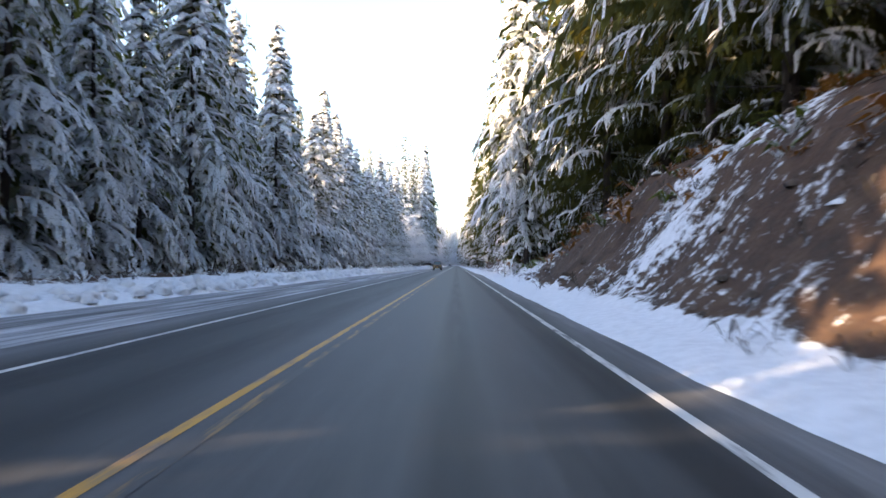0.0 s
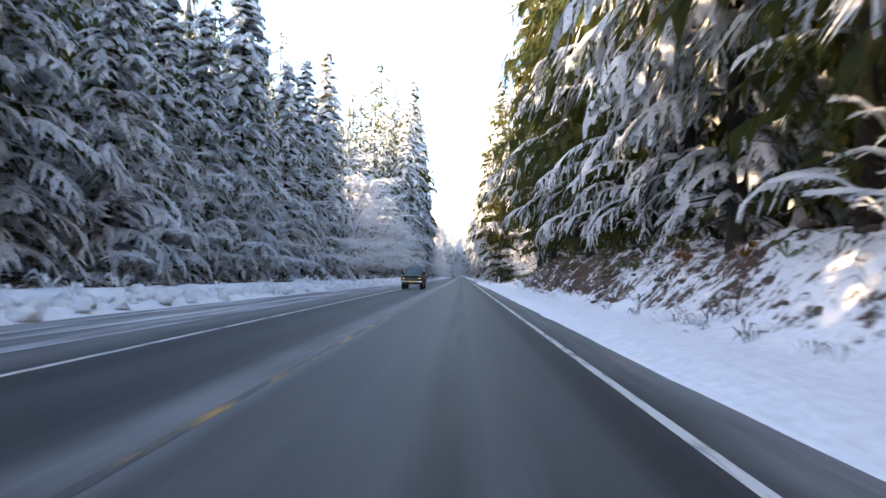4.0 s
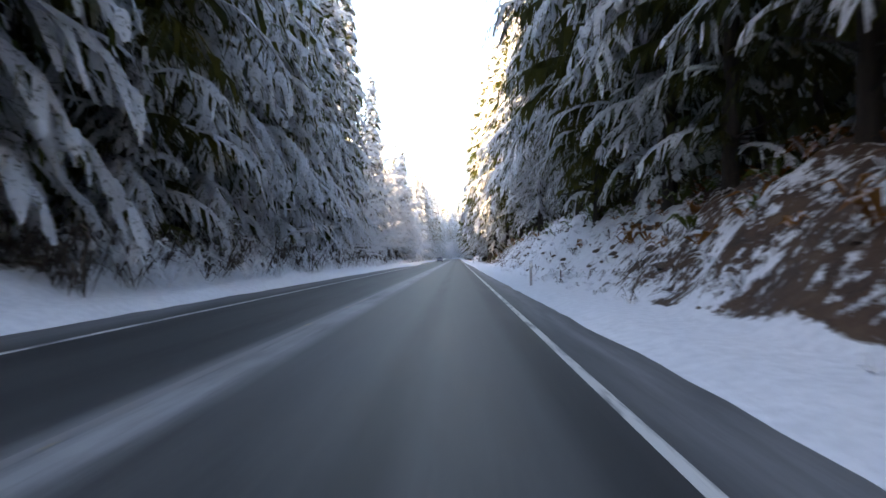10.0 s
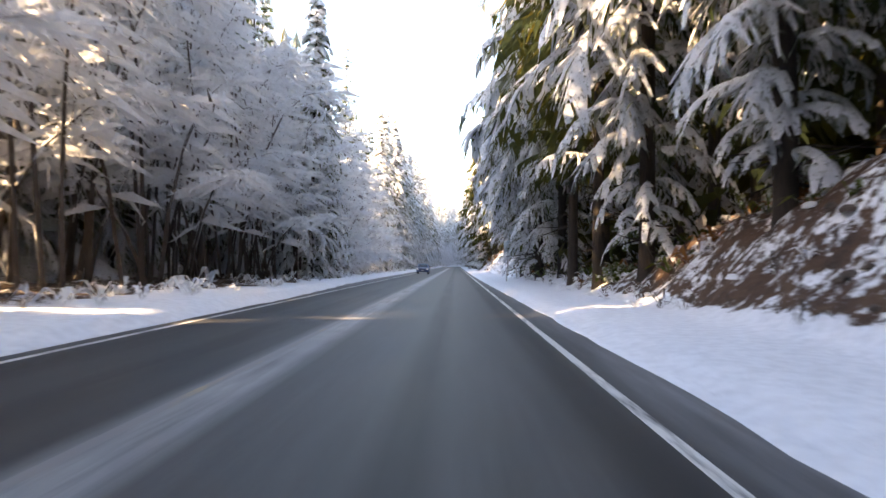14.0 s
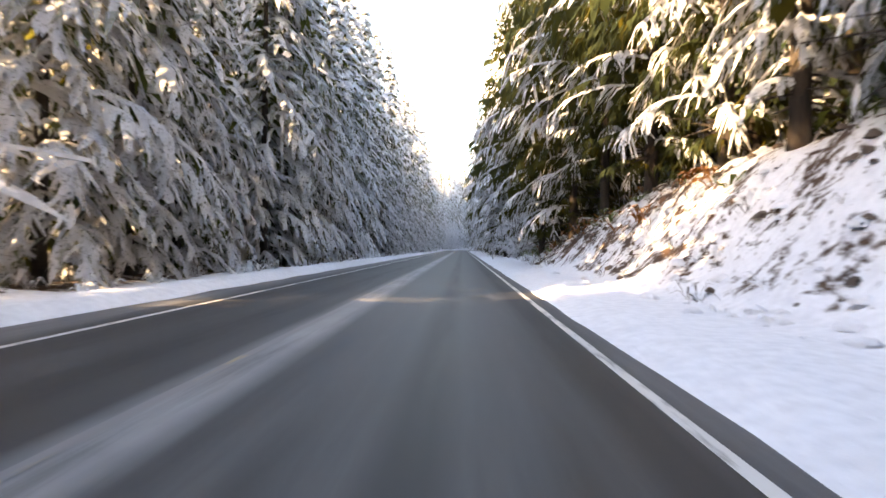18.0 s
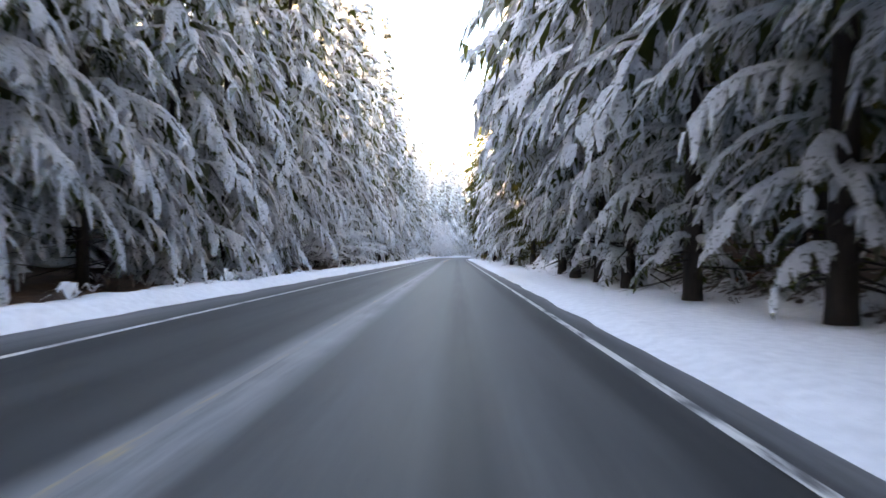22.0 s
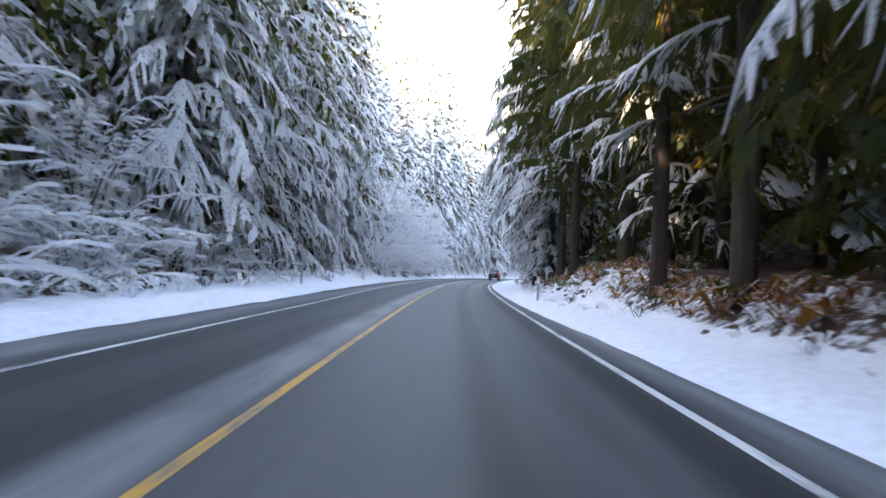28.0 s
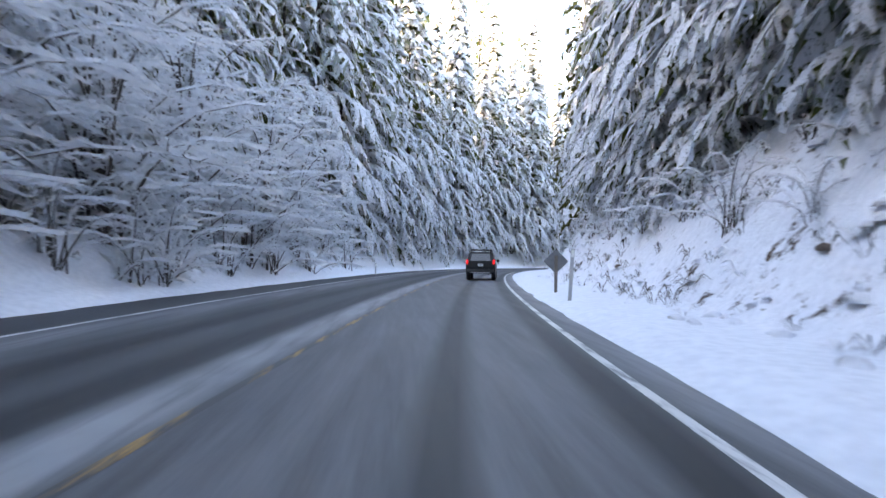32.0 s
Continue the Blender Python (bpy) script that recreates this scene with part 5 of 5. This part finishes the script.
def build_pickup():
    """A pickup with a raked windscreen; its nose is at y = 0 and points to -y."""
    car = new("pickup_truck")
    paint = car_paint("olive_black_paint", (0.014, 0.014, 0.008), 0.05)
    part("body", prism([(0.06, 0.60), (0.02, 0.98), (0.10, 1.08), (0.45, 1.14), (1.55, 1.20), (3.5, 1.22), (3.55, 1.25), (5.7, 1.27), (5.78, 1.2), (5.8, 0.62), (5.7, 0.52), (0.25, 0.5)], 0.86, 0.80, 0.95, 1.27, 0.06), paint, car)
    part("bonnet", prism([(0.12, 1.06), (0.16, 1.13), (0.6, 1.19), (1.5, 1.25), (1.55, 1.1)], 0.66, 0.6, 1.06, 1.25, 0.03), paint, car, "raised dark bonnet")
    part("cab", prism([(1.3, 1.18), (2.0, 1.74), (2.25, 1.83), (3.15, 1.85), (3.4, 1.78), (3.5, 1.2)], 0.82, 0.64, 1.2, 1.85, 0.06), paint, car)
    part("bed", box(bmesh.new(), -0.7, 0.7, 3.68, 5.62, 1.275, 1.285), TRIM, car, "dark open bed")
    mirrored(car, "bed_rail", lambda sg: box(bmesh.new(), sg * 0.78 - 0.05, sg * 0.78 + 0.05, 3.55, 5.72, 1.275, 1.33, 0.015), TRIM)
    for name, y0, y1 in (("front_fender", 0.45, 1.65), ("rear_fender", 4.0, 5.35)):
        # an arched flare round the wheel
        arch = [(y0, 0.55), (y0 + 0.06, 0.82), (y0 + 0.3, 1.0), (y1 - 0.3, 1.0), (y1 - 0.06, 0.82), (y1, 0.55), (y1 - 0.14, 0.55), (y1 - 0.2, 0.76), (y1 - 0.36, 0.88), (y0 + 0.36, 0.88), (y0 + 0.2, 0.76), (y0 + 0.14, 0.55)]
        for sg in (-1, 1):
            bm = prism(arch, 0.07, bev=0.02)
            bmesh.ops.translate(bm, verts=bm.verts, vec=(sg * 0.87, 0, 0))
            part(name, bm, paint, car, "flared fender")
            part("wheel_arch", box(bmesh.new(), sg * 0.858 - 0.012, sg * 0.858 + 0.012, y0 + 0.15, y1 - 0.15, 0.49, 0.88, 0.006), TRIM, car, "dark wheel arch")
    part("windscreen", quad([(-0.70, 1.37, 1.25), (0.70, 1.37, 1.25), (0.60, 2.02, 1.765), (-0.60, 2.02, 1.765)]), SCREEN, car, "windscreen with the sky's reflection painted in as pale green")
    mirrored(car, "side_window", lambda sg: quad([(sg * 0.812, 1.75, 1.27), (sg * 0.812, 3.25, 1.27), (sg * 0.675, 3.15, 1.74), (sg * 0.675, 2.15, 1.74)]), GLASS)
    part("grille", box(bmesh.new(), -0.5, 0.5, -0.02, 0.06, 0.76, 1.02, 0.02), TRIM, car, "black grille")
    for z in (0.82, 0.89, 0.96):
        part("grille_bar", box(bmesh.new(), -0.48, 0.48, -0.03, -0.015, z, z + 0.014), RIM, car)
    mirrored(car, "lamp_housing", lambda sg: box(bmesh.new(), sg * 0.67 - 0.16, sg * 0.67 + 0.16, -0.01, 0.1, 0.80, 1.02, 0.03), TRIM)
    mirrored(car, "headlight", lambda sg: box(bmesh.new(), sg * 0.66 - 0.10, sg * 0.66 + 0.10, -0.03, 0.05, 0.86, 0.96, 0.025), WARM_HEAD, "lit warm headlight")
    part("bumper", box(bmesh.new(), -0.87, 0.87, -0.12, 0.1, 0.62, 0.72, 0.035), CHROME, car, "dull chrome bumper")
    part("valance", box(bmesh.new(), -0.84, 0.84, -0.07, 0.15, 0.42, 0.62, 0.05), TRIM, car, "black lower valance")
    part("plate", box(bmesh.new(), -0.15, 0.15, -0.135, -0.115, 0.57, 0.71, 0.004), PLATE_GOLD, car, "gold plate")
    for x in (-0.4, -0.2, 0.0, 0.2, 0.4):
        part("cab_lamp", box(bmesh.new(), x - 0.035, x + 0.035, 2.2, 2.3, 1.82, 1.875, 0.012), AMBER, car, "amber cab marker lamp")
    mirrored(car, "door_mirror", lambda sg: box(bmesh.new(), sg * 0.95 - 0.09, sg * 0.95 + 0.09, 1.75, 1.84, 1.26, 1.45, 0.03), TRIM)
    mirrored(car, "door_handle", lambda sg: box(bmesh.new(), sg * 0.835 - 0.02, sg * 0.835 + 0.02, 3.1, 3.25, 1.1, 1.13, 0.006), TRIM)
    for y in (1.05, 4.68):
        for sg in (-1, 1):
            wheel(car, sg * 0.76, y, 0.41, 0.27)
    return tagged(car, "dark olive pickup truck with lit headlights on the road", "pickup truck")


def build_sedan():
    """A blue compact car; its nose is at y = 0 and points to -y."""
    car = new("sedan")
    paint = car_paint("blue_paint", (0.035, 0.075, 0.18), 0.3)
    part("body", prism([(0.05, 0.4), (0.0, 0.62), (0.18, 0.78), (1.1, 0.94), (3.9, 0.98), (4.35, 0.9), (4.4, 0.5), (4.3, 0.3), (0.2, 0.28)], 0.87, bev=0.06), paint, car)
    part("cabin", prism([(0.95, 0.9), (1.75, 1.38), (2.4, 1.45), (3.2, 1.4), (4.05, 0.94)], 0.83, 0.62, 0.92, 1.45, 0.06), paint, car)
    part("windscreen", quad([(-0.68, 1.02, 0.965), (0.68, 1.02, 0.965), (0.56, 1.72, 1.37), (-0.56, 1.72, 1.37)]), GLASS, car)
    mirrored(car, "side_window", lambda sg: quad([(sg * 0.825, 1.35, 1.0), (sg * 0.825, 3.6, 1.0), (sg * 0.68, 3.1, 1.34), (sg * 0.68, 1.85, 1.34)]), GLASS)
    mirrored(car, "headlight", lambda sg: box(bmesh.new(), sg * 0.68 - 0.10, sg * 0.68 + 0.10, 0.0, 0.2, 0.62, 0.71, 0.03), HEADLIGHT, "lit headlight")
    part("grille", box(bmesh.new(), -0.45, 0.45, -0.02, 0.08, 0.62, 0.71, 0.015), TRIM, car)
    part("bumper", box(bmesh.new(), -0.85, 0.85, -0.09, 0.12, 0.3, 0.56, 0.06), paint, car)
    part("air_intake", box(bmesh.new(), -0.5, 0.5, -0.105, -0.06, 0.34, 0.43, 0.015), TRIM, car)
    part("plate", box(bmesh.new(), -0.16, 0.16, -0.115, -0.095, 0.45, 0.55, 0.004), PLATE, car, "pale plate")
    mirrored(car, "door_mirror", lambda sg: box(bmesh.new(), sg * 0.95 - 0.09, sg * 0.95 + 0.09, 1.4, 1.5, 0.95, 1.08, 0.03), paint)
    for y in (0.85, 3.5):
        for sg in (-1, 1):
            wheel(car, sg * 0.76, y, 0.31, 0.2)
    return tagged(car, "blue compact car with lit headlights on the road", "car")


def park(car, s, x, turn=0.0, wide=1.0, high=1.0):
    a, b, h = at(s, x)
    car.matrix_basis = pose(a, b, 0.0, 0, 0, -math.degrees(h) + turn) @ Matrix.Diagonal((wide, wide, high, 1.0))


park(build_suv(), 694.0, 0.2, -1)
park(build_pickup(), 137.9, -4.22)
park(build_sedan(), 373.2, -4.0, 0, 0.87, 0.9)
